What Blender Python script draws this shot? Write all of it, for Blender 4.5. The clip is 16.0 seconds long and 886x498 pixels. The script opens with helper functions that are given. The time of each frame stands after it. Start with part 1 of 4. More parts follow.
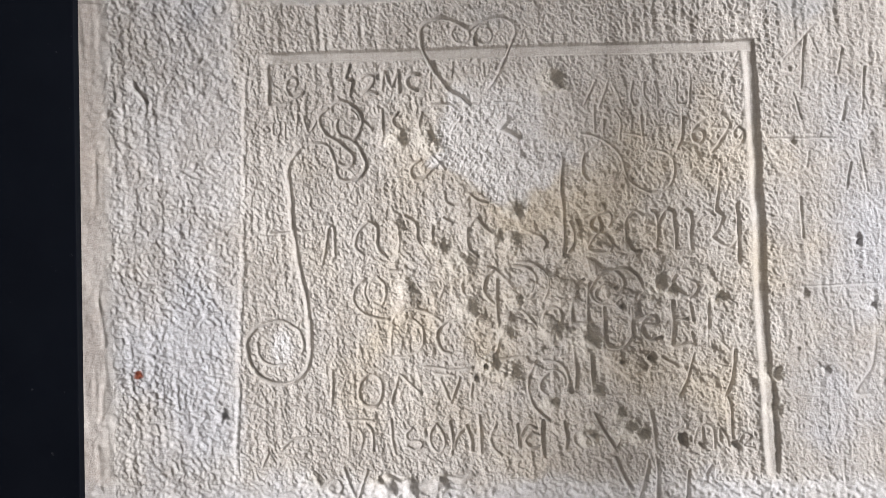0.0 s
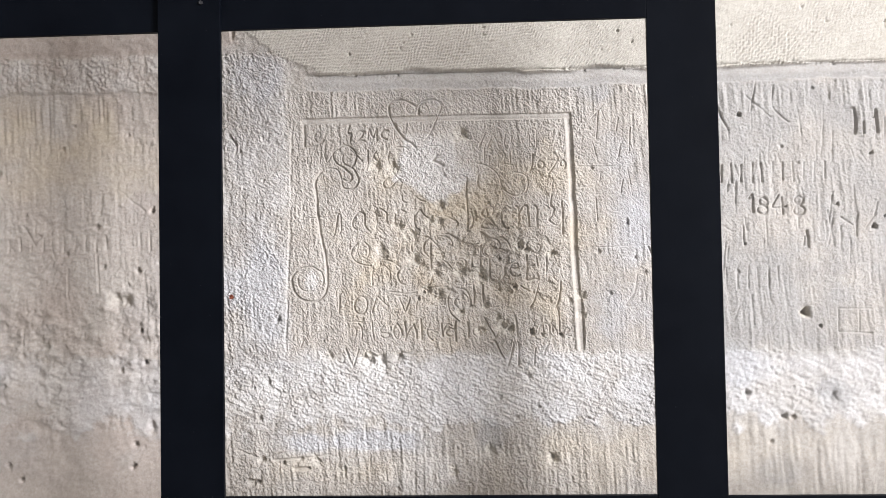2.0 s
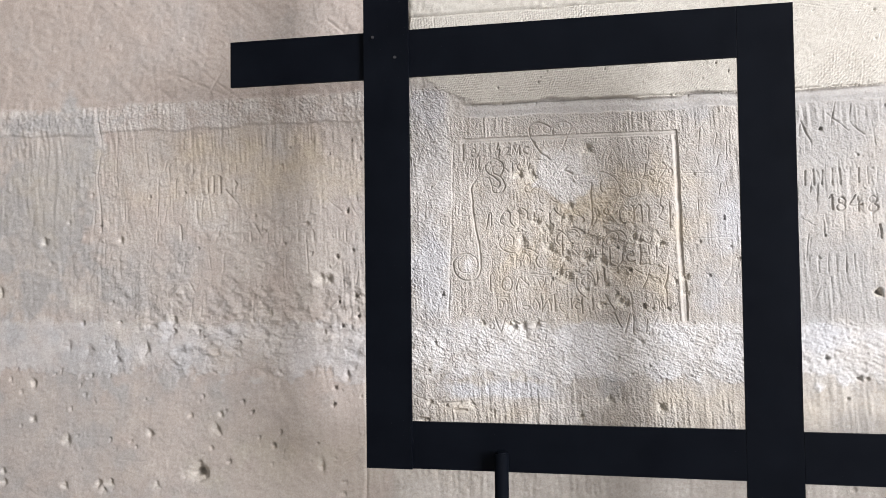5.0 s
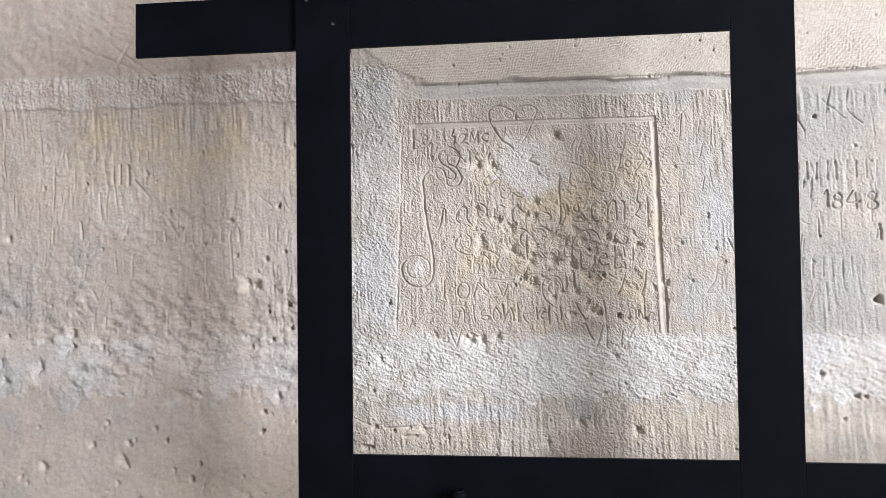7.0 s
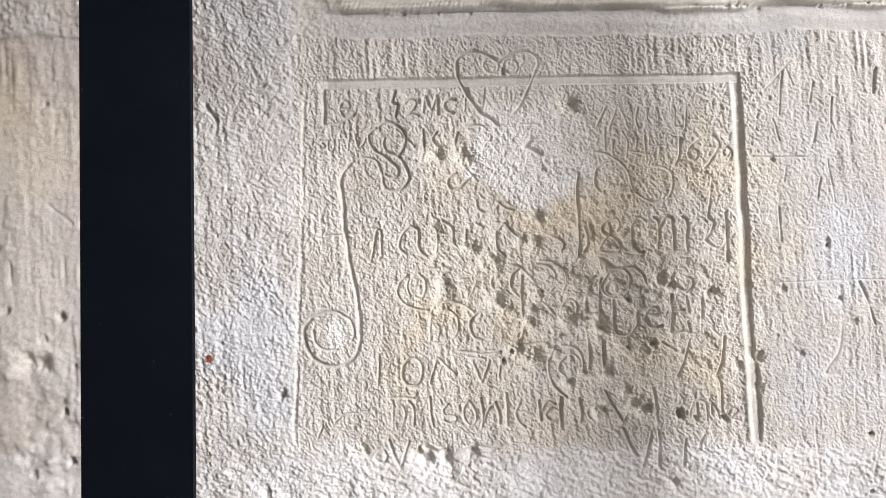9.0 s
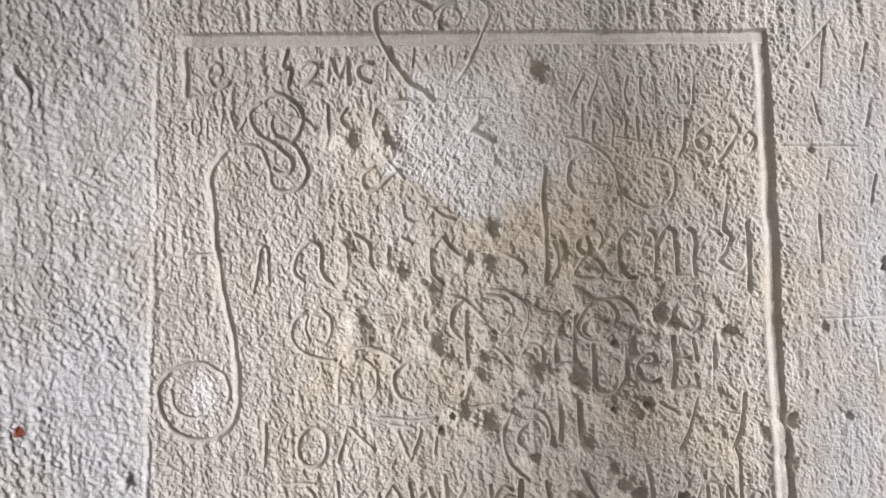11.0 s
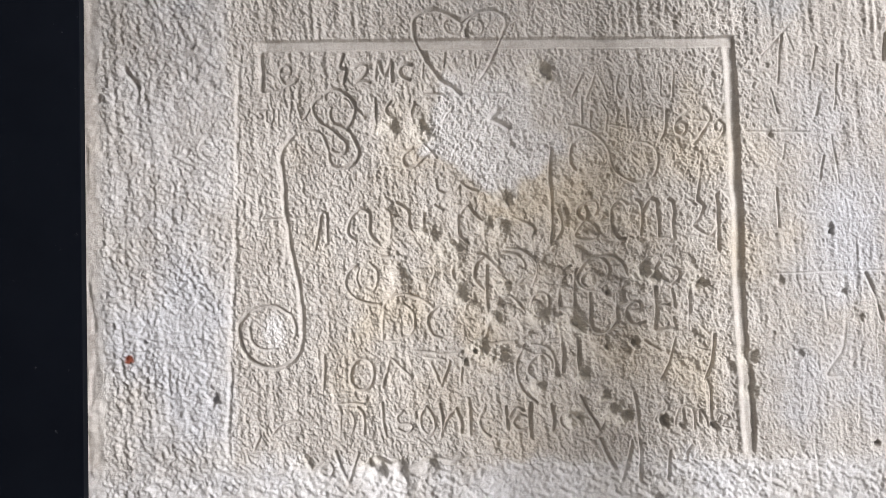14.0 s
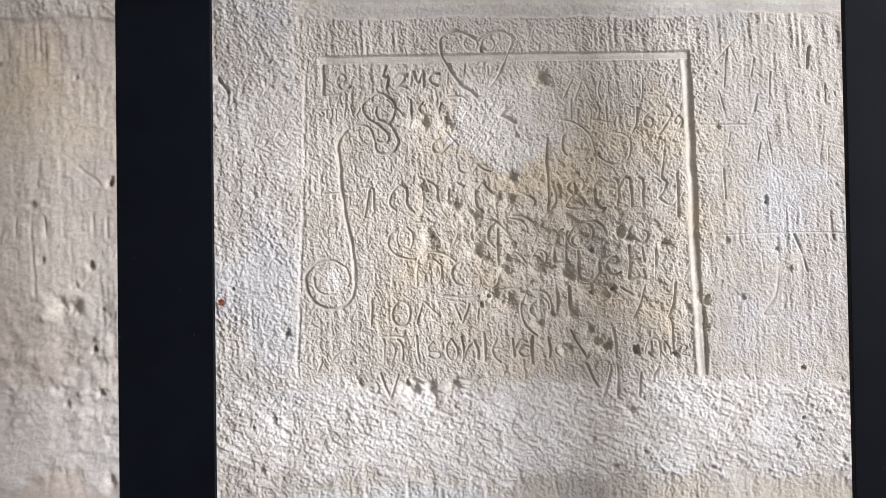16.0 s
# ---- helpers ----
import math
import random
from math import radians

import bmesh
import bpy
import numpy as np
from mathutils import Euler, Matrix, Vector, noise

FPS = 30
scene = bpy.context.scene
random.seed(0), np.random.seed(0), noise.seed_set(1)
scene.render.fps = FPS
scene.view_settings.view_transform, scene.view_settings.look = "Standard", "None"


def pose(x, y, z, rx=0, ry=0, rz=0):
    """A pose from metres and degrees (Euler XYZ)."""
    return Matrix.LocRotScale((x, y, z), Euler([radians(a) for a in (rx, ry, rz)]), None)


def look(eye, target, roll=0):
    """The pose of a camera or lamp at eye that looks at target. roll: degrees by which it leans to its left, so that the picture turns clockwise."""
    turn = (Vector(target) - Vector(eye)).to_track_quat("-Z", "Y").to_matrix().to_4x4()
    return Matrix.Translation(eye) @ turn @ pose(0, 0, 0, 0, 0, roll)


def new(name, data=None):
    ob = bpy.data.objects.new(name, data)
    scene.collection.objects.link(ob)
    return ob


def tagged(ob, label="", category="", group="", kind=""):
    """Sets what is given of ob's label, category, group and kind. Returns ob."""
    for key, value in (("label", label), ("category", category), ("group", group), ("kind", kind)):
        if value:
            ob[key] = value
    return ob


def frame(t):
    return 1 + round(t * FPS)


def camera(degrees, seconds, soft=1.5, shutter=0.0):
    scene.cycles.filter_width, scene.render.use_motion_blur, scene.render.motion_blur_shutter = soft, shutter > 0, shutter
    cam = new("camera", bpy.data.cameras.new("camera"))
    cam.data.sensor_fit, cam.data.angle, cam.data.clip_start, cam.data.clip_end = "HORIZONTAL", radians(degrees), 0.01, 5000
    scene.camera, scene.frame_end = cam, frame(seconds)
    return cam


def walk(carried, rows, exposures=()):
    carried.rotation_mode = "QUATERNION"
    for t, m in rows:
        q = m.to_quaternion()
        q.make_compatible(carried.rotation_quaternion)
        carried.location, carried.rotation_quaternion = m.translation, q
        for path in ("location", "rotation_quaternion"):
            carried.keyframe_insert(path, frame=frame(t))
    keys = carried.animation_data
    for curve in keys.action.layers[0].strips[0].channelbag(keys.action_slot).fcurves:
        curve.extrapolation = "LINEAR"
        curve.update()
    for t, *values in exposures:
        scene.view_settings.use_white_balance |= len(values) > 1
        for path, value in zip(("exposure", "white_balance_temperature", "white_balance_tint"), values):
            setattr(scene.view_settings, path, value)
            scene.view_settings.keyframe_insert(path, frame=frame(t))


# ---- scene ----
cam = camera(61.7, 16.0, soft=0.7)
PATH = [
    (0, (0.105, -0.872, 1.577), (0.019, 1.126, 1.596), -1.1),
    (0.5, (0.119, -0.97, 1.575), (0.052, 1.029, 1.587), -1.1),
    (1, (0.144, -1.177, 1.55), (0.09, 0.822, 1.581), -1.0),
    (1.5, (0.187, -1.409, 1.516), (0.116, 0.589, 1.57), -1.0),
    (2, (0.222, -1.574, 1.493), (0.139, 0.424, 1.548), -1.0),
    (2.5, (0.238, -1.695, 1.484), (0.132, 0.302, 1.545), -0.9),
    (3, (0.273, -1.781, 1.449), (0.091, 0.209, 1.528), -0.8),
    (3.5, (0.303, -1.873, 1.452), (0.018, 0.105, 1.515), -0.8),
    (4, (0.285, -1.95, 1.443), (-0.085, 0.014, 1.518), -0.7),
    (4.2, (0.255, -1.992, 1.454), (-0.133, -0.031, 1.52), -0.7),
    (6.3, (0.153, -2.029, 1.434), (-0.126, -0.049, 1.501), -0.6),
    (6.5, (0.152, -1.968, 1.419), (-0.115, 0.013, 1.504), -0.6),
    (7, (0.132, -1.757, 1.469), (-0.094, 0.23, 1.526), -0.7),
    (7.5, (0.137, -1.541, 1.475), (-0.061, 0.449, 1.531), -0.6),
    (8, (0.089, -1.347, 1.501), (-0.108, 0.642, 1.552), -0.8),
    (8.5, (0.029, -1.181, 1.524), (-0.124, 0.812, 1.578), -0.8),
    (9, (0.037, -1.014, 1.564), (0.01, 0.985, 1.609), -0.9),
    (9.5, (0.059, -0.865, 1.591), (0.099, 1.135, 1.637), -0.9),
    (9.7, (0.066, -0.82, 1.594), (0.125, 1.179, 1.638), -1.0),
    (11.8, (0.09, -0.717, 1.605), (0.146, 1.282, 1.61), -1.0),
    (12, (0.087, -0.723, 1.601), (0.145, 1.276, 1.605), -1.0),
    (12.5, (0.079, -0.742, 1.585), (0.116, 1.258, 1.59), -1.0),
    (13, (0.076, -0.767, 1.571), (0.096, 1.233, 1.587), -1.0),
    (13.5, (0.076, -0.819, 1.562), (0.088, 1.181, 1.587), -0.9),
    (14, (0.073, -0.892, 1.562), (0.084, 1.108, 1.578), -0.8),
    (14.5, (0.079, -0.971, 1.542), (0.083, 1.028, 1.565), -0.9),
    (15, (0.075, -1.028, 1.528), (0.07, 0.972, 1.535), -0.8),
    (15.5, (0.061, -1.086, 1.514), (0.055, 0.914, 1.528), -0.9),
    (16, (0.054, -1.149, 1.502), (0.039, 0.85, 1.532), -0.9),
]
EXPOSURES = [(0.0, -0.02), (1.0, 0.13), (2.0, 0.13), (4.2, 0.14), (6.3, 0.04), (7.0, 0.05), (7.5, 0.16), (8.0, 0.16), (8.5, 0.17), (9.0, 0.23), (9.5, 0.12), (11.8, -0.12), (12.5, -0.12), (13.5, -0.03), (14.5, 0.06), (16.0, 0.08)]
walk(cam, [(t, look(eye, target, roll)) for t, eye, target, roll in PATH], EXPOSURES)

# ---- light: a tall east window out of view, and an added south fill ----
world = bpy.data.worlds.new("sky")
scene.world = world
world.use_nodes = True
wn = world.node_tree
sky = wn.nodes.new("ShaderNodeTexSky")
sky.sky_type, sky.sun_disc = "NISHITA", False
sky.sun_elevation, sky.sun_rotation = radians(40), radians(120)
wn.nodes["Background"].inputs["Strength"].default_value = 0.035
wn.links.new(sky.outputs[0], wn.nodes["Background"].inputs["Color"])

ROOM = dict(x0=-5.0, x1=5.1, y0=-8.6, h=6.4)     # inside faces of the room; the carved wall is y = 0
WIN_R = dict(a=-4.95, b=-2.5, z0=0.9, z1=5.5)   # tall window in the east wall
FILL_GAP = dict(a=-1.6, b=0.4, z0=1.3, z1=3.7)      # invented opening in the south wall for the fill lamp


def rect_light(name, m, w, h, watts, colour):
    lamp = bpy.data.lights.new(name, "AREA")
    lamp.shape, lamp.size, lamp.size_y, lamp.energy, lamp.color = "RECTANGLE", w, h, watts, colour
    ob = new(name, lamp)
    ob.matrix_world = m
    return ob


rect_light("daylight_east", look((ROOM["x1"] + 0.12, (WIN_R["a"] + WIN_R["b"]) / 2, (WIN_R["z0"] + WIN_R["z1"]) / 2),
             (0, (WIN_R["a"] + WIN_R["b"]) / 2, (WIN_R["z0"] + WIN_R["z1"]) / 2)), 2.45, 4.6, 1220, (0.994, 0.998, 1.045))
# frontal fill lamp, added to lift the shadows; no known source there
rect_light("fill_south", look(((FILL_GAP["a"] + FILL_GAP["b"]) / 2, ROOM["y0"] - 0.12, (FILL_GAP["z0"] + FILL_GAP["z1"]) / 2),
             ((FILL_GAP["a"] + FILL_GAP["b"]) / 2, 0, (FILL_GAP["z0"] + FILL_GAP["z1"]) / 2)), 2.0, 2.4, 92, (0.93, 0.97, 1.03))


# ---- materials ----
def material(name):
    mat = bpy.data.materials.new(name)
    mat.use_nodes = True
    nt = mat.node_tree
    return mat, nt, nt.nodes["Principled BSDF"]


def node(nt, kind, **inputs):
    n = nt.nodes.new(kind)
    for key, value in inputs.items():
        n.inputs[key].default_value = value
    return n


def noise_tex(nt, scale, detail=4.0, rough=0.6):
    coords = nt.nodes.new("ShaderNodeTexCoord")
    n = node(nt, "ShaderNodeTexNoise", Scale=scale, Detail=detail, Roughness=rough)
    nt.links.new(coords.outputs["Object"], n.inputs["Vector"])
    return n.outputs["Fac"]


def ramp(nt, fac, a, b, lo=0.0, hi=1.0):
    n = nt.nodes.new("ShaderNodeMapRange")
    n.inputs["From Min"].default_value, n.inputs["From Max"].default_value = a, b
    n.inputs["To Min"].default_value, n.inputs["To Max"].default_value = lo, hi
    nt.links.new(fac, n.inputs["Value"])
    return n.outputs["Result"]


def mix(nt, fac, a, b, mode="MIX"):
    n = nt.nodes.new("ShaderNodeMix")
    n.data_type, n.blend_type = "RGBA", mode
    for socket, value in ((n.inputs["Factor"], fac), (n.inputs["A"], a), (n.inputs["B"], b)):
        if isinstance(value, (int, float)):
            socket.default_value = value
        elif isinstance(value, tuple):
            socket.default_value = (*value, 1)
        else:
            nt.links.new(value, socket)
    return n.outputs["Result"]


def times(nt, a, b):
    n = nt.nodes.new("ShaderNodeMath")
    n.operation = "MULTIPLY"
    for socket, value in zip(n.inputs, (a, b)):
        if isinstance(value, (int, float)):
            socket.default_value = value
        else:
            nt.links.new(value, socket)
    return n.outputs[0]


def bump(nt, bsdf, layers):
    last = None
    for fac, strength, distance in layers:
        n = node(nt, "ShaderNodeBump", Strength=strength, Distance=distance)
        nt.links.new(fac, n.inputs["Height"])
        if last:
            nt.links.new(last, n.inputs["Normal"])
        last = n.outputs[0]
    nt.links.new(last, bsdf.inputs["Normal"])


KINDS = ("pink", "lime", "grey", "ochre", "cream", "blue", "rust", "chip_lit")
TINTS = dict(chip_lit=(0.60, 0.565, 0.505), lime=(0.63, 0.615, 0.605), grey=(0.37, 0.365, 0.36), ochre=(0.52, 0.455, 0.36), pink=(0.44, 0.385, 0.35),
             cream=(0.51, 0.487, 0.442), rust=(0.20, 0.055, 0.03), blue=(0.52, 0.525, 0.55))


def stone_material(name, masks=True, tone=1.0):
    mat, nt, bsdf = material(name)
    colour = mix(nt, ramp(nt, noise_tex(nt, 7, 5), 0.35, 0.65), (0.41, 0.382, 0.35), (0.53, 0.502, 0.47))
    if masks:
        for kind in KINDS:
            mask = nt.nodes.new("ShaderNodeAttribute")
            mask.attribute_name = kind
            colour = mix(nt, mask.outputs["Fac"], colour, TINTS[kind])
    # mottling at the size of a hand, and grain
    colour = mix(nt, ramp(nt, noise_tex(nt, 22, 5), 0.3, 0.7, 0.0, 0.5), colour, (0.80, 0.78, 0.76), "MULTIPLY")
    colour = mix(nt, ramp(nt, noise_tex(nt, 170, 3), 0.4, 0.68, 0.0, 0.5), colour, (0.72, 0.69, 0.66), "MULTIPLY")
    colour = mix(nt, ramp(nt, noise_tex(nt, 620, 2), 0.35, 0.65, 0.0, 0.5), colour, (0.75, 0.73, 0.70), "MULTIPLY")
    colour = mix(nt, 1.0, colour, (tone, tone, tone), "MULTIPLY")
    nt.links.new(colour, bsdf.inputs["Base Color"])
    bsdf.inputs["Roughness"].default_value = 0.92
    bsdf.inputs["Specular IOR Level"].default_value = 0.2
    bump(nt, bsdf, [(noise_tex(nt, 620, 3, 0.65), 0.8, 0.0014)])
    return mat


STONE = stone_material("limestone")
MASONRY = stone_material("room_masonry", masks=False, tone=0.4)

IRON, nt, bsdf = material("black_painted_steel")
base = mix(nt, ramp(nt, noise_tex(nt, 9, 5), 0.3, 0.7), (0.0015, 0.0021, 0.0037), (0.0027, 0.0036, 0.0058))
base = mix(nt, ramp(nt, noise_tex(nt, 140, 3), 0.70, 0.78, 0.0, 0.5), base, (0.05, 0.05, 0.055))
nt.links.new(base, bsdf.inputs["Base Color"])
bsdf.inputs["Specular IOR Level"].default_value = 0.035
nt.links.new(ramp(nt, noise_tex(nt, 14, 4), 0.3, 0.7, 0.42, 0.6), bsdf.inputs["Roughness"])
bump(nt, bsdf, [(noise_tex(nt, 320, 2), 0.12, 0.0006)])

BOLT, nt, bsdf = material("worn_bolt_steel")
nt.links.new(mix(nt, ramp(nt, noise_tex(nt, 200, 3), 0.45, 0.6), (0.006, 0.006, 0.008), (0.03, 0.03, 0.033)), bsdf.inputs["Base Color"])
bsdf.inputs["Roughness"].default_value, bsdf.inputs["Metallic"].default_value = 0.5, 0.2

FLAGS, nt, bsdf = material("stone_flags")
nt.links.new(mix(nt, ramp(nt, noise_tex(nt, 3, 6), 0.3, 0.7), (0.20, 0.175, 0.15), (0.30, 0.27, 0.235)), bsdf.inputs["Base Color"])
bsdf.inputs["Roughness"].default_value = 0.7
PLASTER, nt, bsdf = material("lime_plaster")
nt.links.new(mix(nt, ramp(nt, noise_tex(nt, 2, 6), 0.3, 0.7), (0.55, 0.51, 0.45), (0.66, 0.62, 0.56)), bsdf.inputs["Base Color"])
bsdf.inputs["Roughness"].default_value = 0.9
WOOD, nt, bsdf = material("oak_window")
nt.links.new(mix(nt, ramp(nt, noise_tex(nt, 12, 5), 0.3, 0.7), (0.10, 0.06, 0.035), (0.17, 0.11, 0.065)), bsdf.inputs["Base Color"])


# ---- mesh helpers ----
def box(bm, x0, x1, y0, y1, z0, z1):
    v = [bm.verts.new(p) for p in ((x0, y0, z0), (x1, y0, z0), (x1, y1, z0), (x0, y1, z0), (x0, y0, z1), (x1, y0, z1), (x1, y1, z1), (x0, y1, z1))]
    for f in ((3, 2, 1, 0), (4, 5, 6, 7), (0, 1, 5, 4), (1, 2, 6, 5), (2, 3, 7, 6), (3, 0, 4, 7)):
        bm.faces.new([v[i] for i in f])


def part(name, bm, mat, parent=None, label=""):
    mesh = bpy.data.meshes.new(name)
    bm.to_mesh(mesh)
    bm.free()
    mesh.materials.append(mat)
    ob = new(name, mesh)
    ob.parent = parent
    if label:
        ob["label"] = label
    return ob


def slabs(name, boxes, mat, parent=None, bevel=0.0):
    bm = bmesh.new()
    for b in boxes:
        box(bm, *b)
    if bevel:
        bmesh.ops.bevel(bm, geom=bm.edges[:], offset=bevel, segments=2, affect="EDGES", profile=0.6)
    return part(name, bm, mat, parent)


# ---- room round the carved wall ----
R = ROOM
AREA = dict(x0=-1.80, x1=1.36, z0=0.62, z1=2.48)   # stretch of the carved wall with its relief
T = 0.6
wall = tagged(slabs("wall_north", [
    (R["x0"] - T, AREA["x0"], 0.0, T, 0, R["h"]), (AREA["x1"], R["x1"] + T, 0.0, T, 0, R["h"]),
    (AREA["x0"], AREA["x1"], 0.0, T, 0, AREA["z0"]), (AREA["x0"], AREA["x1"], 0.0, T, AREA["z1"], R["h"]),
    (AREA["x0"], AREA["x1"], 0.05, T, AREA["z0"], AREA["z1"])], MASONRY),
    "pale limestone wall covered with old carved graffiti", "wall", kind="structure")
a, b = WIN_R["a"], WIN_R["b"]
tagged(slabs("wall_east", [(R["x1"], R["x1"] + T, b, 0, 0, R["h"]), (R["x1"], R["x1"] + T, R["y0"] - T, a, 0, R["h"]),
    (R["x1"], R["x1"] + T, a, b, 0, WIN_R["z0"]), (R["x1"], R["x1"] + T, a, b, WIN_R["z1"], R["h"])], MASONRY),
    "plain limestone side wall with a tall window", "wall", kind="structure")
# the opening in the south wall is made up, to hold the fill lamp
a, b = FILL_GAP["a"], FILL_GAP["b"]
tagged(slabs("wall_south", [(R["x0"], a, R["y0"] - T, R["y0"], 0, R["h"]), (b, R["x1"], R["y0"] - T, R["y0"], 0, R["h"]),
    (a, b, R["y0"] - T, R["y0"], 0, FILL_GAP["z0"]), (a, b, R["y0"] - T, R["y0"], FILL_GAP["z1"], R["h"])], MASONRY),
    "plain limestone back wall with an added opening for fill light", "wall", kind="structure")
tagged(slabs("wall_west", [(R["x0"] - T, R["x0"], R["y0"] - T, 0, 0, R["h"])], MASONRY), "plain limestone side wall", "wall", kind="structure")
tagged(slabs("floor", [(R["x0"] - T, R["x1"] + T, R["y0"] - T, T, -0.3, 0)], FLAGS), "worn stone floor", "floor", kind="structure")
tagged(slabs("ceiling", [(R["x0"] - T, R["x1"] + T, R["y0"] - T, T, R["h"], R["h"] + 0.3)], PLASTER), "pale plastered ceiling", "ceiling", kind="structure")

# ---- relief of the carved wall: coordinates in mm, x along the wall, z from 1.5 m up, height towards the room ----
TABLE = np.random.RandomState(7).rand(256, 256)


def value_noise(x, z, seed=0):
    x, z = x + 17.31 * seed, z + 41.77 * seed
    xi, zi = np.floor(x).astype(int), np.floor(z).astype(int)
    fx, fz = x - xi, z - zi
    fx, fz = fx * fx * (3 - 2 * fx), fz * fz * (3 - 2 * fz)
    a, b = TABLE[xi & 255, zi & 255], TABLE[(xi + 1) & 255, zi & 255]
    c, d = TABLE[xi & 255, (zi + 1) & 255], TABLE[(xi + 1) & 255, (zi + 1) & 255]
    return (a + (b - a) * fx) * (1 - fz) + (c + (d - c) * fx) * fz - 0.5


def fbm(x, z, size, octaves=3, seed=0, gain=0.5):
    total, amp = 0.0, 1.0
    for i in range(octaves):
        ca, sa = math.cos(0.6 * i), math.sin(0.6 * i)
        total = total + amp * value_noise((ca * x - sa * z) / size, (sa * x + ca * z) / size, seed + i)
        size, amp = size * 0.5, amp * gain
    return total


def step(v, a, b):
    t = np.clip((v - a) / (b - a), 0, 1)
    return t * t * (3 - 2 * t)


def band(v, a, b, soft):
    return step(v, a - soft, a + soft) * (1 - step(v, b - soft, b + soft))


def blob(x, z, cx, cz, rx, rz, soft=0.5):
    d = np.sqrt(((x - cx) / rx) ** 2 + ((z - cz) / rz) ** 2) + 0.9 * fbm(x, z, 60, 3, 31)
    return 1 - step(d, 1 - soft, 1 + soft * 0.6)


# strokes cut into the stone: polylines of (x, z), half width, depth
CUTS = []
PITS = []


def smooth_line(points, n=7):
    p = [points[0], *points, points[-1]]
    out = []
    for i in range(1, len(p) - 2):
        p0, p1, p2, p3 = (np.array(q, float) for q in p[i - 1:i + 3])
        for k in range(n):
            t = k / n
            out.append(0.5 * (2 * p1 + (p2 - p0) * t + (2 * p0 - 5 * p1 + 4 * p2 - p3) * t * t + (3 * p1 - p0 - 3 * p2 + p3) * t ** 3))
    out.append(np.array(p[-2], float))
    return out


def shaky(line):
    """The unsteady course of a line cut by hand."""
    return [p + np.array((1.8 * value_noise(p[0] / 17, p[1] / 17, 81), 1.8 * value_noise(p[0] / 17, p[1] / 17, 82))) for p in line]


def groove(points, width, depth):
    CUTS.append((shaky(smooth_line(points if len(points) > 2 else [points[0], tuple((a + b) / 2 for a, b in zip(*points)), points[1]])), 0.46 * width, 1.35 * depth))


def spiral(cx, cz, r, turns, width, depth):
    n = int(16 * turns) + 2
    k = random.uniform(0, 6.28) if turns > 1 else 1.2
    line = []
    for i in range(n + 1):
        a = 2 * math.pi * turns * i / n
        rr = r * (1 - 0.62 * max(0.0, (a - 2 * math.pi * 0.8)) / (2 * math.pi * max(turns - 0.6, 0.5))) * (1 + 0.06 * math.sin(2 * a + cx))
        line.append(np.array((cx + rr * math.cos(a + k), cz + 1.08 * rr * math.sin(a + k))))
    CUTS.append((shaky(line), 0.45 * width, 0.9 * depth))


def bars(x0, x1, z0, z1, n, deep=1.0):
    for i in range(n):
        x = x0 + (x1 - x0) * (i + 0.5) / n + random.uniform(-1.5, 1.5)
        lean = random.uniform(-2.5, 2.5)
        CUTS.append(([np.array((x, z0 + random.uniform(-3, 5))), np.array((x + lean, z1 + random.uniform(-5, 3)))], random.uniform(1.9, 2.6), deep * random.uniform(1.6, 3.0)))


groove([(45, 337), (46, 346), (53, 354), (68, 358), (87, 353), (103, 343)], 5, 3.2)  # heart
groove([(103, 343), (119, 353), (141, 356), (155, 349), (157, 338), (155, 334)], 4.5, 2.8)  # heart
spiral(93, 338, 10, 1, 3.5, 1.8)
spiral(120, 337, 10, 1, 3.5, 1.8)
# heart over the field's upper edge
groove([(45, 337), (46, 327), (49, 317), (56, 304), (64, 291), (72, 280), (81, 270), (91, 264), (102, 255)], 5.5, 3.6)
groove([(155, 336), (151, 323), (145, 308), (137, 292), (128, 277), (123, 272)], 4.5, 3.0)
# scroll
groove([(-99, 210), (-86, 213), (-74, 213), (-66, 209), (-62, 201), (-59, 190), (-58, 180), (-54, 171)], 4.5, 2.4)
groove([(-99, 210), (-107, 202), (-113, 193), (-116, 182), (-115, 170), (-114, 159), (-112, 142), (-111, 119), (-109, 97), (-106, 74), (-101, 51), (-97, 32), (-94, 12), (-92, -5), (-91, -28)], 7.0, 4.4)
groove([(-91, -22), (-92, -40), (-97, -54), (-107, -64), (-121, -70), (-138, -69), (-154, -61), (-163, -49), (-168, -33), (-168, -19), (-159, -7)], 5.5, 3.2)
groove([(-159, -5), (-147, 0), (-127, 3), (-114, -2), (-104, -10), (-99, -25), (-103, -36)], 4.0, 1.8)
groove([(-156, -23), (-153, -38), (-145, -46), (-134, -49), (-123, -48)], 4.0, 1.6)
groove([(-139, 108), (-124, 108), (-109, 109)], 3.0, 1.6)
groove([(-106, 111), (-101, 108), (-89, 110)], 3.0, 1.8)
# ornament beside the scroll
groove([(-66, 254), (-74, 248), (-77, 240), (-75, 232), (-68, 223), (-58, 216), (-47, 208), (-38, 200), (-36, 192), (-40, 186), (-49, 186), (-55, 190)], 4.8, 3.0)
groove([(-60, 259), (-53, 263), (-44, 262), (-36, 257), (-29, 250), (-25, 241), (-27, 231), (-31, 222), (-36, 217)], 4.8, 3.0)
groove([(-54, 221), (-43, 218), (-34, 214), (-28, 205), (-24, 195), (-22, 186), (-26, 177), (-34, 170), (-46, 168), (-55, 171)], 4.8, 2.8)
groove([(-55, 241), (-57, 232), (-53, 223), (-43, 218)], 4.0, 2.2)
groove([(-39, 253), (-33, 248), (-30, 241)], 3.6, 2.0)
groove([(-40, 242), (-28, 240)], 3.6, 1.8)
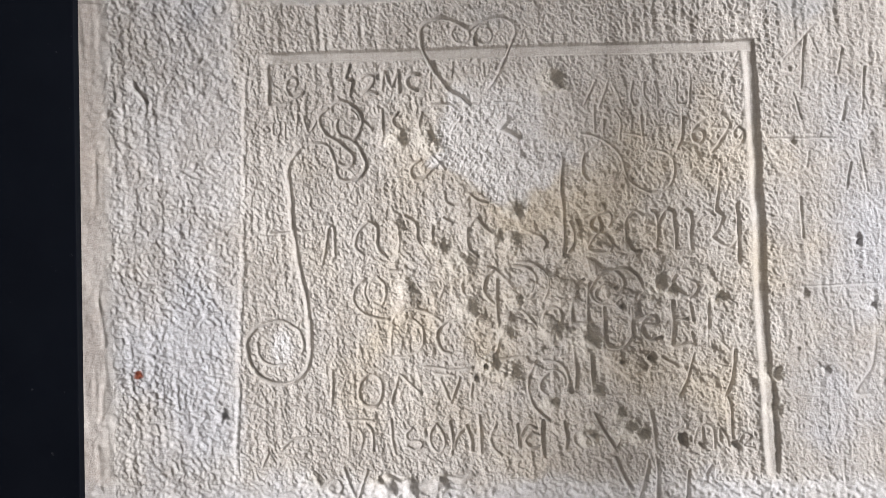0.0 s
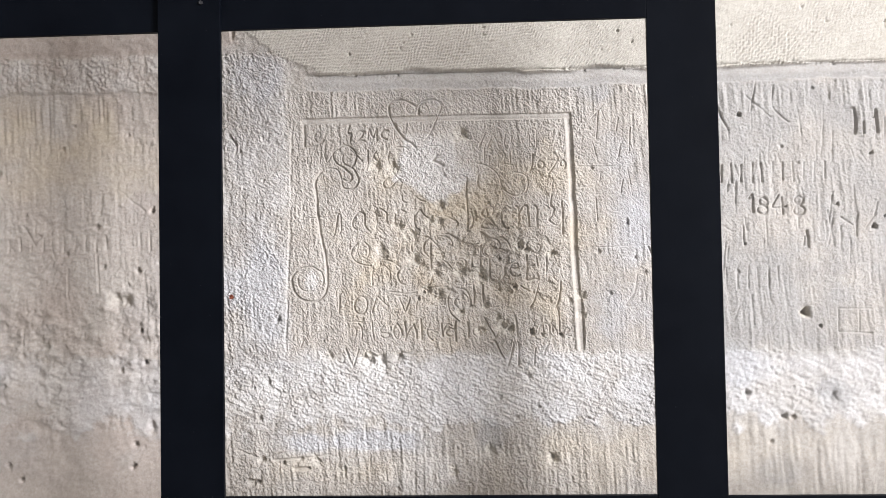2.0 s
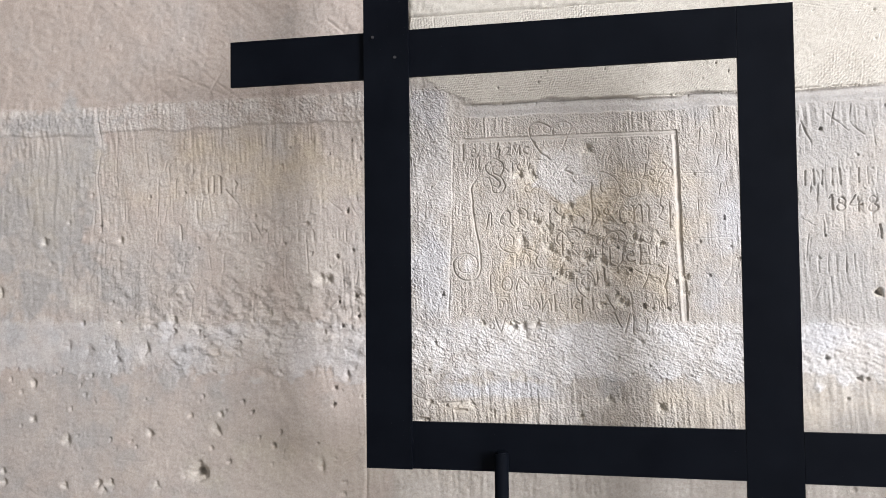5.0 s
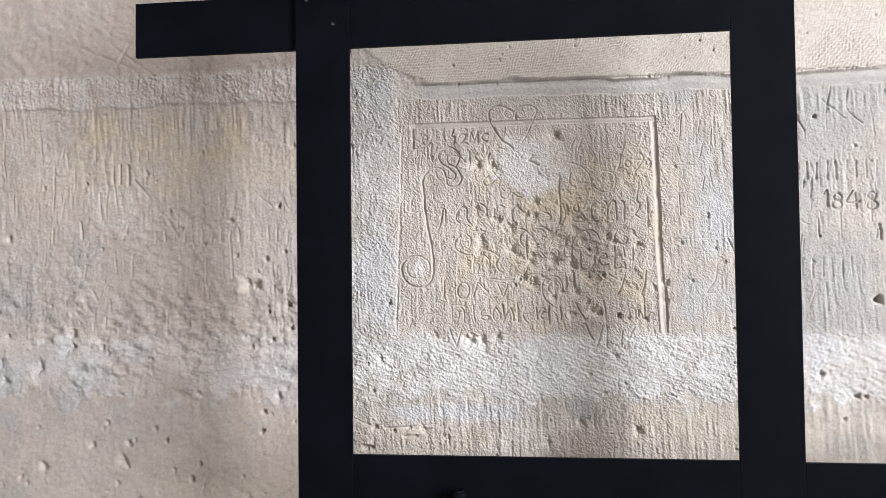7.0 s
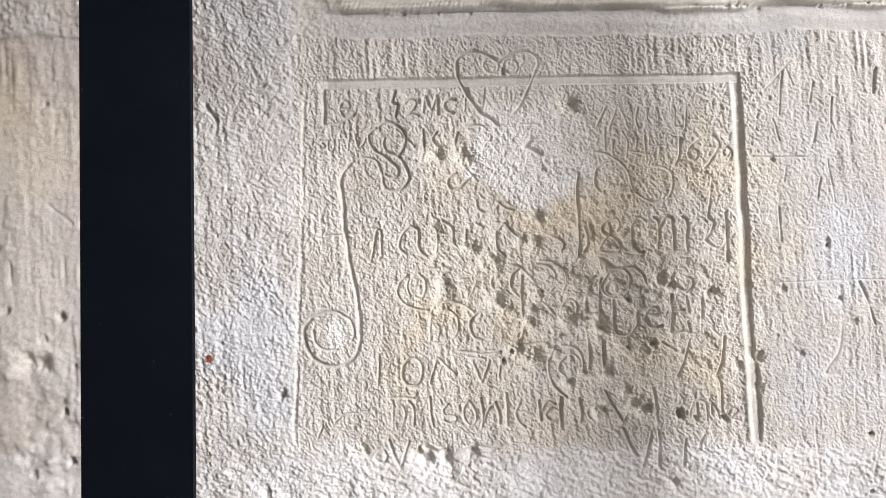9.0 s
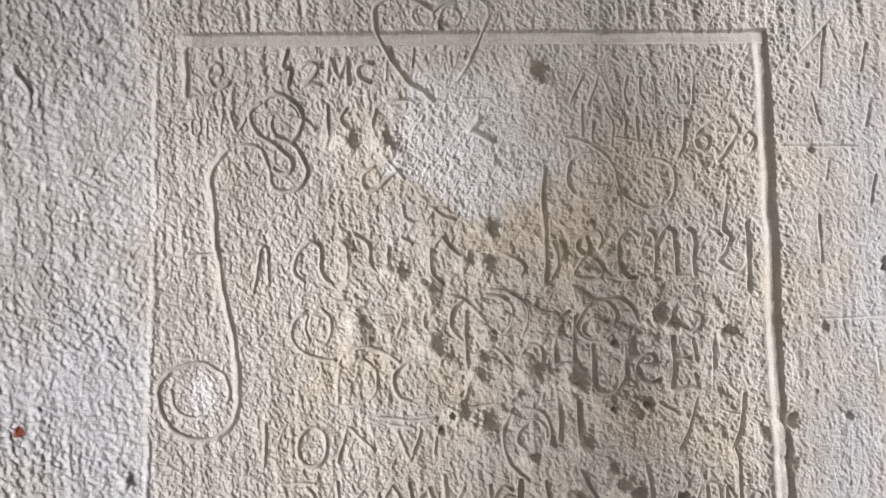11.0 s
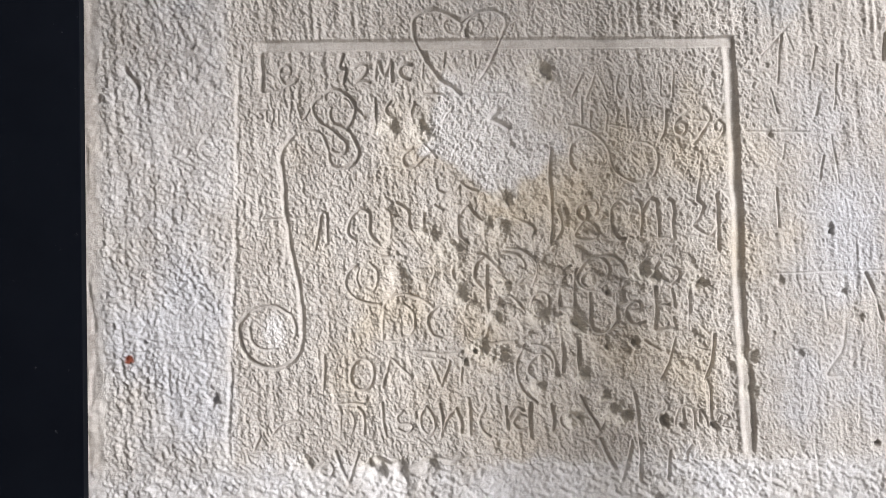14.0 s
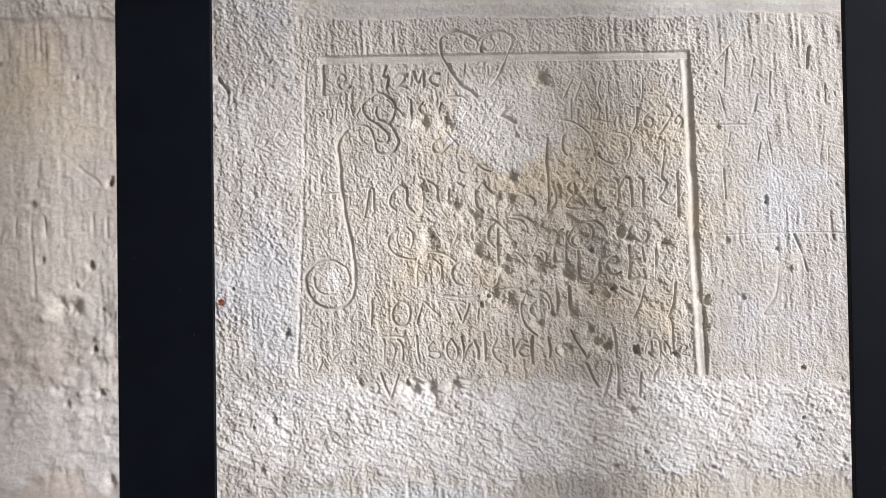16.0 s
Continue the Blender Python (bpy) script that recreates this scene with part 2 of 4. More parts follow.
groove([(-25, 239), (-19, 235), (-14, 228)], 4.0, 2.4)
# first row
groove([(-137, 310), (-137, 286), (-137, 262)], 6.0, 3.4)
groove([(-136, 261), (-123, 262), (-111, 262)], 3.5, 2.2)
groove([(-113, 282), (-103, 284), (-104, 291), (-111, 293), (-116, 284), (-114, 275), (-107, 268), (-97, 273)], 4.5, 2.8)
groove([(-39, 304), (-44, 288), (-37, 286), (-39, 271)], 4.5, 2.8)
groove([(-26, 290), (-20, 293), (-12, 291), (-12, 284), (-18, 277), (-24, 271), (-16, 273), (-7, 271)], 4.5, 2.8)
groove([(-1, 276), (2, 296), (10, 279), (18, 297), (19, 272)], 5.0, 3.2)
groove([(42, 291), (32, 292), (28, 284), (31, 277), (40, 273)], 4.5, 2.8)
groove([(57, 294), (56, 275)], 3.0, 1.6)
groove([(83, 305), (82, 288)], 3.0, 1.6)
groove([(117, 288), (120, 282), (127, 301)], 3.0, 1.8)
groove([(118, 302), (121, 285)], 3.0, 1.8)
# small worn row under it
groove([(-135, 239), (-142, 237), (-137, 231), (-144, 227)], 3.2, 1.8)
groove([(-133, 239), (-132, 225), (-125, 226), (-124, 239)], 3.2, 1.8)
groove([(-118, 239), (-118, 224)], 3.2, 1.6)
groove([(-103, 247), (-105, 224)], 3.2, 2.0)
groove([(-96, 246), (-93, 233), (-90, 227), (-81, 239)], 3.6, 2.4)
groove([(-2, 251), (-1, 236), (-1, 221)], 3.8, 2.4)
groove([(18, 247), (12, 240), (12, 233), (18, 228)], 3.6, 2.2)
groove([(56, 254), (67, 256), (78, 254), (85, 249)], 3.6, 2.2)
groove([(46, 245), (43, 235), (44, 225), (48, 217)], 4.0, 2.4)
groove([(92, 239), (84, 229), (80, 222)], 3.2, 1.4)
groove([(43, 191), (34, 186), (31, 177), (35, 168), (44, 168), (52, 175), (59, 182), (67, 188)], 3.8, 2.4)
groove([(51, 202), (57, 195), (66, 187), (72, 180)], 3.8, 2.4)
groove([(70, 152), (72, 142), (78, 137), (89, 137), (96, 142), (101, 150)], 4.0, 2.2)
groove([(100, 150), (110, 141), (120, 138)], 4.0, 2.2)
groove([(131, 256), (146, 256), (158, 256)], 3.0, 1.6)
# chip like a letter in the mortar patch
groove([(147, 237), (143, 232), (138, 225)], 9, 5.0)
groove([(139, 225), (147, 221), (159, 215)], 8, 4.2)
# month
groove([(236, 251), (242, 263), (248, 276)], 3.2, 1.8)
groove([(253, 248), (260, 266), (265, 281)], 4.6, 3.0)
groove([(267, 279), (274, 264), (280, 250)], 4.6, 3.0)
groove([(261, 261), (272, 257)], 3.2, 1.8)
groove([(293, 275), (290, 261), (294, 249)], 4.4, 3.0)
groove([(307, 275), (307, 260), (313, 250)], 4.8, 3.4)
groove([(318, 275), (322, 263), (322, 247)], 4.6, 3.2)
groove([(333, 296), (336, 277), (336, 264)], 4.0, 2.4)
groove([(344, 274), (344, 252), (352, 250)], 4.4, 2.8)
groove([(355, 289), (359, 283), (359, 250)], 4.4, 3.0)
groove([(304, 253), (309, 242), (308, 225)], 4.0, 2.4)
groove([(247, 248), (248, 218)], 4.0, 2.4)
groove([(258, 231), (258, 214)], 4.0, 2.4)
groove([(272, 243), (278, 229), (277, 208)], 4.0, 2.4)
groove([(291, 233), (290, 222)], 3.6, 2.0)
groove([(302, 238), (303, 213)], 4.0, 2.4)
groove([(279, 218), (292, 216), (304, 212)], 3.6, 2.2)
# long tail and loops
groove([(231, 217), (247, 214), (260, 207), (271, 197), (278, 186), (281, 175), (288, 161), (299, 151), (311, 146)], 4.2, 2.8)
groove([(235, 194), (232, 181), (233, 170), (240, 160), (250, 155)], 4.0, 2.6)
groove([(283, 177), (277, 173), (274, 166)], 3.4, 2.0)
groove([(251, 193), (263, 186), (273, 172)], 3.0, 1.4)
groove([(311, 146), (328, 150), (338, 165), (337, 183), (326, 194), (311, 197)], 3.8, 2.2)
groove([(250, 155), (265, 157), (277, 165), (281, 177)], 3.6, 2.0)
groove([(235, 194), (245, 201), (257, 202)], 3.4, 1.8)
# year
groove([(350, 233), (349, 220), (347, 205), (343, 197)], 4.6, 3.0)
groove([(377, 233), (366, 224), (360, 215), (361, 207), (367, 203), (373, 208), (373, 215), (367, 218), (361, 215)], 4.4, 2.8)
groove([(370, 227), (381, 235), (392, 236), (400, 229), (403, 223), (399, 215), (391, 204), (382, 192)], 4.4, 2.8)
groove([(385, 220), (394, 220), (404, 219)], 3.6, 2.2)
groove([(418, 216), (413, 220), (409, 215), (410, 208), (415, 208), (419, 215), (419, 207), (413, 199), (406, 197)], 4.2, 2.8)
# third row
groove([(210, 186), (208, 165), (209, 142), (210, 119), (211, 97), (209, 75)], 5.0, 3.6)
groove([(217, 114), (222, 101), (221, 89), (215, 80)], 4.2, 2.6)
groove([(392, 179), (390, 162), (388, 145), (386, 124)], 4.2, 2.4)
groove([(-76, 70), (-71, 95), (-67, 113), (-63, 114), (-61, 107), (-61, 80)], 4.0, 2.4)
groove([(-21, 119), (-30, 111), (-36, 99), (-35, 87), (-26, 79)], 4.0, 2.4)
groove([(-22, 119), (-11, 113), (-10, 89), (-6, 82), (0, 77)], 4.6, 3.0)
groove([(9, 118), (15, 111), (15, 82)], 4.4, 2.8)
groove([(23, 124), (36, 115), (38, 97), (46, 85)], 4.4, 2.8)
groove([(55, 112), (54, 88)], 4.4, 2.8)
groove([(69, 122), (78, 116)], 4.0, 2.2)
groove([(97, 109), (96, 96), (99, 84), (108, 76)], 4.4, 2.8)
groove([(101, 113), (108, 121), (116, 112), (126, 102), (138, 95)], 4.2, 2.6)
groove([(160, 108), (173, 101), (185, 96), (189, 89), (184, 82)], 4.0, 2.4)
groove([(251, 123), (243, 118), (241, 110), (244, 103), (250, 100), (252, 110), (249, 121)], 4.6, 3.0)
groove([(251, 123), (262, 124), (266, 115), (262, 107)], 4.4, 2.8)
groove([(249, 100), (242, 92), (238, 82), (247, 78), (261, 79), (265, 87), (259, 96), (250, 101)], 4.4, 2.8)
groove([(230, 125), (242, 126)], 3.6, 2.0)
groove([(301, 119), (292, 125), (284, 116), (282, 106), (283, 90), (289, 79), (296, 78)], 4.4, 3.0)
groove([(312, 125), (318, 118), (318, 82)], 4.8, 3.4)
groove([(320, 112), (325, 121), (331, 127)], 4.4, 3.0)
groove([(330, 125), (337, 122), (338, 106), (340, 80)], 5.2, 3.8)
groove([(338, 80), (351, 78)], 3.6, 2.0)
groove([(351, 125), (357, 117), (356, 79)], 5.2, 3.8)
groove([(362, 121), (374, 125), (383, 119)], 4.0, 2.2)
groove([(387, 123), (393, 116), (387, 102), (381, 94), (390, 85), (401, 81), (410, 91)], 4.8, 3.2)
groove([(409, 130), (410, 105), (410, 64)], 4.8, 3.2)
# fourth row
groove([(-26, 52), (-35, 45), (-40, 33), (-38, 22), (-29, 12), (-12, 5), (2, 3)], 4.2, 2.6)
groove([(-10, 54), (-2, 44), (-1, 33), (-4, 23)], 4.0, 2.4)
groove([(-24, 48), (-27, 36), (-23, 24)], 3.6, 2.0)
groove([(3, 61), (18, 61)], 3.4, 1.8)
groove([(52, 55), (62, 50), (67, 42), (64, 30)], 3.8, 2.2)
groove([(36, 44), (44, 35), (59, 28)], 3.8, 2.0)
groove([(90, 52), (89, 37), (96, 24)], 4.2, 2.4)
groove([(128, 60), (119, 53), (116, 42), (117, 30), (127, 20)], 4.2, 2.6)
groove([(118, 63), (127, 61), (135, 54), (146, 41), (160, 28), (170, 23)], 4.2, 2.6)
groove([(131, 48), (130, 25), (131, -4), (132, -22), (127, -39)], 4.6, 3.0)
groove([(154, 69), (169, 68), (181, 61), (190, 51), (191, 37), (186, 23)], 4.0, 2.4)
groove([(150, 64), (166, 62), (175, 52), (176, 41), (172, 31), (165, 26)], 4.0, 2.4)
groove([(249, 56), (266, 57), (275, 49), (277, 38), (273, 26), (268, 22)], 4.4, 2.8)
groove([(249, 51), (241, 39), (239, 30), (244, 21), (253, 16), (263, 16)], 4.0, 2.4)
groove([(268, 58), (282, 58), (293, 49), (300, 34)], 4.0, 2.4)
groove([(254, 40), (246, 34), (245, 25), (252, 19)], 3.8, 2.2)
groove([(255, 40), (262, 33), (261, 24), (254, 20)], 3.8, 2.2)
groove([(230, 46), (222, 40), (218, 23), (217, -1)], 4.0, 2.4)
groove([(237, 41), (236, 11), (236, -13)], 4.4, 2.8)
groove([(216, -4), (227, -5), (239, -6)], 3.8, 2.4)
groove([(339, 52), (334, 43), (336, 33), (347, 27)], 4.0, 2.4)
groove([(345, 56), (353, 54), (357, 45)], 4.0, 2.4)
groove([(350, 45), (361, 39), (361, 29), (353, 23)], 4.2, 2.6)
# fifth row
groove([(4, -36), (5, -13), (7, 4), (14, 11), (28, 15), (44, 13), (56, 6), (65, -1)], 4.4, 2.6)
groove([(17, 0), (31, 2), (41, -8), (42, -23), (35, -35), (21, -38)], 4.2, 2.4)
groove([(8, -40), (23, -41)], 4.0, 2.2)
groove([(76, 2), (66, -4), (59, -14), (60, -25), (66, -35), (74, -38)], 4.4, 2.8)
groove([(73, 2), (74, -7)], 3.6, 2.0)
groove([(182, -6), (184, 4), (191, 13), (200, 13), (205, 6), (202, -5)], 4.0, 2.6)
groove([(159, 11), (168, 2), (176, -9)], 4.2, 2.8)
groove([(255, 13), (255, -18), (258, -31), (265, -35), (277, -32), (286, -20)], 4.8, 3.4)
groove([(287, 12), (287, -22)], 5.0, 3.6)
groove([(303, -7), (314, -6), (313, 2), (305, 2), (299, -6), (299, -17), (306, -25), (318, -22)], 4.4, 3.0)
groove([(333, 20), (334, -8), (332, -31), (341, -32), (357, -31)], 5.2, 3.8)
groove([(353, 17), (356, -4)], 4.0, 2.4)
groove([(336, -2), (348, -1)], 3.6, 2.2)
groove([(375, 16), (374, -9), (373, -32)], 4.8, 3.4)
groove([(376, -15), (385, -26), (397, -37)], 4.4, 3.0)
groove([(354, -17), (357, -32)], 4.0, 2.6)
# sixth row
groove([(-66, -57), (-66, -76), (-68, -97)], 4.4, 2.8)
groove([(-22, -61), (-30, -67), (-35, -78), (-33, -90), (-27, -98), (-18, -99), (-10, -92), (-7, -81), (-9, -70), (-15, -63), (-23, -61)], 4.4, 2.8)
groove([(4, -97), (9, -77), (13, -62), (23, -72), (38, -85)], 3.6, 2.0)
groove([(62, -68), (69, -84), (74, -95), (79, -82), (84, -67)], 4.2, 2.6)
groove([(99, -66), (97, -89)], 3.6, 2.2)
groove([(172, -54), (166, -67), (165, -84), (169, -98), (178, -109), (187, -116)], 4.4, 2.8)
groove([(183, -48), (199, -50), (208, -60), (212, -73), (209, -83)], 4.0, 2.4)
groove([(191, -60), (182, -69), (179, -81), (187, -88)], 4.0, 2.2)
groove([(186, -60), (198, -60), (206, -68), (207, -77)], 3.6, 2.0)
groove([(219, -37), (221, -62), (220, -80)], 4.8, 3.4)
groove([(238, -42), (239, -63), (240, -84)], 5.0, 3.8)
groove([(357, -42), (354, -59), (348, -76), (338, -91)], 5.0, 3.6)
groove([(404, -39), (402, -60), (398, -77), (391, -93)], 5.0, 3.6)
groove([(320, -45), (328, -51), (337, -56)], 4.0, 2.6)
groove([(373, -47), (384, -55), (399, -58)], 3.4, 2.0)
groove([(394, -93), (399, -107), (399, -141)], 5.0, 3.6)
# level rules
groove([(42, -53), (60, -54), (77, -58), (100, -54)], 4.0, 2.4)
groove([(53, -60), (78, -64)], 3.2, 1.6)
groove([(123, -45), (139, -44), (160, -43)], 4.4, 2.6)
groove([(202, -42), (218, -41)], 3.6, 2.0)
# prisonier
groove([(-52, -116), (-37, -115), (-19, -116)], 3.6, 2.2)
groove([(-52, -119), (-48, -125), (-48, -158)], 4.6, 3.0)
groove([(-43, -130), (-36, -126), (-32, -135), (-34, -145), (-42, -145)], 4.2, 2.6)
groove([(-27, -120), (-20, -128), (-20, -151)], 4.6, 3.0)
groove([(2, -115), (3, -137), (7, -155)], 4.2, 2.6)
groove([(26, -125), (20, -132), (23, -140), (36, -141), (38, -147), (30, -152), (21, -147)], 4.4, 2.8)
groove([(55, -121), (49, -130), (48, -140), (52, -150), (60, -155), (65, -145), (63, -131), (55, -121)], 4.4, 3.0)
groove([(72, -118), (75, -135), (73, -156)], 4.4, 3.0)
groove([(76, -148), (82, -134), (91, -123)], 4.0, 2.4)
groove([(91, -123), (96, -139), (97, -152)], 5.0, 3.6)
groove([(106, -112), (107, -133), (108, -155)], 5.4, 4.0)
groove([(125, -124), (120, -132), (120, -142), (124, -151), (131, -156)], 4.2, 2.8)
groove([(122, -135), (133, -136)], 3.4, 2.0)
groove([(151, -122), (152, -148)], 4.6, 3.0)
groove([(155, -134), (162, -124), (171, -126)], 4.0, 2.4)
# de
groove([(180, -117), (179, -135), (180, -158)], 5.2, 3.8)
groove([(177, -135), (167, -132), (160, -141), (167, -150), (177, -147)], 4.2, 2.6)
groove([(206, -120), (208, -136), (206, -151)], 4.8, 3.4)
groove([(224, -131), (217, -135), (217, -144), (225, -151)], 4.2, 2.6)
# Valande
groove([(241, -110), (248, -125), (256, -139), (264, -153)], 5.0, 3.4)
groove([(275, -121), (271, -137), (266, -151)], 4.6, 3.0)
groove([(306, -108), (310, -129), (311, -152)], 5.4, 4.0)
groove([(330, -129), (339, -125), (345, -121), (345, -128), (335, -133), (331, -143), (340, -145), (348, -141)], 4.2, 2.8)
groove([(364, -126), (366, -149)], 4.4, 3.0)
groove([(355, -144), (359, -129), (368, -124), (377, -130), (378, -152)], 4.0, 2.6)
groove([(384, -143), (386, -129), (392, -140), (395, -150)], 4.4, 3.0)
groove([(407, -145), (412, -136), (420, -140), (412, -149), (424, -152)], 4.2, 2.8)
# last row
groove([(-73, -191), (-64, -186), (-58, -194), (-62, -203), (-72, -199), (-75, -192)], 4.2, 2.8)
groove([(-55, -174), (-48, -193), (-40, -212)], 5.0, 3.6)
groove([(-27, -175), (-34, -194), (-40, -212)], 5.0, 3.6)
groove([(-18, -175), (-17, -203)], 4.6, 3.0)
groove([(-144, -153), (-151, -170)], 4.0, 2.0)
groove([(-128, -148), (-117, -138), (-96, -135)], 3.6, 2.0)
groove([(264, -162), (274, -184), (281, -197)], 5.0, 3.4)
groove([(302, -164), (297, -189), (290, -211)], 4.6, 3.0)
groove([(312, -164), (313, -189), (312, -211)], 5.2, 3.8)
groove([(348, -178), (345, -210)], 4.0, 2.4)
groove([(368, -181), (374, -172)], 4.0, 2.4)
PITS += [(19, 217, 13.6, 1.0), (56, 215, 14.7, 1.1), (202, 285, 13.6, 1.3), (155, 129, 14.7, 0.9), (65, 88, 13.6, 1.0), (90, 71, 19.2, 1.1), (153, 95, 13.6, 0.9), (135, 98, 10.2, 0.9), (98, 15, 15.8, 1.0), (152, 24, 13.6, 0.9), (103, -67, 6.2, 1.2)]
PITS += [(125, -52, 12.4, 1.0), (147, -61, 14.7, 0.9), (199, -12, 16.9, 0.9), (239, -22, 16.9, 1.2), (320, 39, 14.7, 0.9), (335, 32, 11.3, 1.1), (308, -46, 8.5, 1.2), (390, 24, 12.4, 1.1), (277, 15, 6.2, 1.2), (275, -52, 7.9, 1.0), (280, -129, 15.8, 1.1), (298, -135, 13.6, 1.2)]
PITS += [(240, -137, 14.7, 1.1), (195, -97, 10.2, 1.0), (272, -110, 11.3, 1.0), (247, -84, 10.2, 1.0), (142, -15, 12.4, 0.8), (116, -54, 7.9, 1.0), (28, 38, 11.3, 0.7), (342, -142, 9.0, 1.0), (146, 2, 9.0, 0.7), (364, -148, 5.6, 1.0), (405, -149, 6.8, 1.1), (212, -82, 7.9, 0.8)]
PITS += [(-88, -187, 10.4, 0.8), (0, -194, 16.3, 1.1), (26, -200, 16.3, 1.2), (59, -188, 13.3, 1.0), (-14, -190, 10.4, 1.0), (450, -67, 13, 0.7), (453, -108, 12, 0.6), (423, -77, 9, 0.6), (-281, -37, 4, 1.0), (-226, 192, 4, 0.7)]
# holes of the pitted stone on either side
PITS += [(-922, -621, 29.0, 1.4), (-1006, -181, 16.0, 1.0), (-1009, -213, 13.0, 1.0), (-528, -63, 16.0, 1.0), (-445, -110, 9.5, 1.3), (-496, -128, 8.0, 1.3), (-513, -416, 8.5, 1.4), (-759, -444, 7.0, 1.4), (-789, -413, 7.0, 1.1), (-1102, -415, 7.5, 0.8), (-872, -495, 15.0, 0.9)]
PITS += [(-1363, -540, 16.5, 1.1), (-1327, -527, 6.0, 1.2), (-1217, -536, 6.0, 1.2), (-694, -538, 9.0, 1.2), (-1217, -665, 13.5, 1.0), (-1095, -268, 16.5, 0.9), (-1208, -256, 27.0, 0.5), (-1287, -269, 16.5, 0.7), (-1358, -256, 16.5, 0.7), (-471, 132, 7.5, 1.2), (-524, 297, 6.0, 1.2)]
PITS += [(-1224, 650, 6.0, 1.1), (-440, -167, 9.0, 1.0), (-888, -550, 9.0, 0.6), (-956, -457, 10.5, 0.7), (-1369, -680, 12.0, 1.0), (-1248, 105, 9.0, 1.0), (-593, 99, 9.0, 0.7), (-399, 110, 9.0, 1.0), (-774, 119, 7.5, 0.6)]
PITS += [(783, 307, 8, 1.1), (912, -109, 12, 1.5), (1131, 263, 11, 1.5), (1054, 221, 7, 1.0), (980, 114, 7, 1.1), (1077, 89, 6, 1.3), (1055, 68, 9, 1.0), (789, 35, 6, 1.2), (786, -273, 9, 1.0), (861, -323, 8, 1.1), (880, -324, 8, 1.1), (940, -138, 4, 1.3), (961, -283, 20, 0.6)]
# date 1848 under a carved name
groove([(799, 130), (806, 137), (807, 100)], 4.5, 3.2)
spiral(829, 123, 8.5, 1, 4.4, 3.0)
spiral(827, 106, 9.5, 1, 4.4, 3.0)
groove([(861, 136), (849, 111), (875, 111)], 4.2, 3.0)
groove([(867, 132), (868, 96)], 4.5, 3.0)
spiral(902, 125, 8.5, 1, 4.4, 3.2)
spiral(902, 104, 10.5, 1, 4.4, 3.2)
# long scratches and stray strokes beside it
groove([(738, 329), (748, 301), (762, 274)], 5, 3)
groove([(821, 382), (814, 346), (808, 315)], 4, 2)
groove([(856, 367), (855, 321), (886, 289)], 4, 2)
groove([(1004, 312), (1019, 314), (1023, 287), (1020, 262)], 7, 4)
groove([(1038, 286), (1039, 261)], 4, 2.5)
groove([(1065, 311), (1068, 263)], 7, 4)
groove([(1117, 8), (1111, -64)], 6, 3.5)
groove([(1083, 180), (1129, 179)], 3, 1.6)
groove([(916, 61), (920, 26)], 5, 3)
groove([(977, -102), (1044, -103)], 4, 2.4)
groove([(976, -151), (1042, -154)], 4, 2.4)
groove([(977, -102), (976, -151)], 4, 2.4)
groove([(1019, -104), (1018, -152)], 4, 2.4)
# three upright strokes, slips and scratches of the brownish stone
groove([(-901, 237), (-901, 197)], 7, 3)
groove([(-884, 242), (-882, 197)], 8, 3.6)
groove([(-862, 241), (-860, 193)], 8, 3.6)
groove([(-842, 200), (-805, 159)], 6, 2.4)
groove([(-989, 100), (-984, 59)], 6, 2.6)
groove([(-1063, 85), (-1063, 53)], 5, 2)
groove([(-758, 103), (-733, 62)], 6, 2.6)
groove([(-920, 559), (-792, 464)], 5, 1.8)
groove([(-894, 493), (-860, 548)], 5, 2.0)
groove([(-1015, 556), (-843, 482)], 4.5, 1.6)
groove([(-1257, 418), (-1250, 340), (-1263, 250), (-1252, 170), (-1247, 89)], 6, 1.4)
groove([(-533, 166), (-489, 130)], 6, 2.6)
groove([(-1265, -450), (-1210, -453), (-1153, -453)], 4, 1.5)
groove([(-1208, -592), (-1150, -597), (-1097, -598)], 4, 1.5)
groove([(-483, -579), (-445, -550), (-410, -523)], 5, 2)
groove([(-210, -407), (-155, -403), (-91, -396)], 6, 2.4)
groove([(-168, -426), (-137, -425)], 9, 5)
groove([(-265, -451), (-243, -452)], 10, 6)
# broken lower edge of the field
groove([(-5, -184), (22, -196), (44, -193), (64, -182)], 13, 5.5)
groove([(66, -182), (84, -186), (96, -180)], 8, 3.5)
groove([(-104, -190), (-84, -192), (-70, -184)], 7, 3)
groove([(-527, 683), (-478, 643)], 5, 2.0)
groove([(-725, 541), (-650, 505)], 4.5, 1.4)
# names and worn words, as rows of bars
bars(731, 966, 164, 204, 11, 1.15)
bars(738, 910, -60, -12, 8, 1.0)
bars(1090, 1200, 120, 170, 5, 1.4)
bars(-958, -576, 252, 278, 17, 1.0)
bars(-643, -459, 122, 167, 5, 0.8)
bars(-824, -415, 46, 76, 17, 1.2)
groove([(-470, 165), (-446, 120)], 4, 2.5)
groove([(588, 33), (600, 5), (608, -24)], 6, 3.2)
groove([(565, -23), (558, -60), (541, -88), (556, -90)], 8, 1.8)
groove([(616, 322), (612, 290)], 5, 2.2)
groove([(654, 110), (664, 96)], 6, 2.4)
groove([(480, 34), (580, 37), (690, 33)], 2.5, 1.6)
groove([(445, 206), (520, 204)], 2.5, 1.2)
groove([(600, -20), (598, -100)], 3, 1.4)
groove([(-300, 290), (-285, 268)], 6, 2.5)

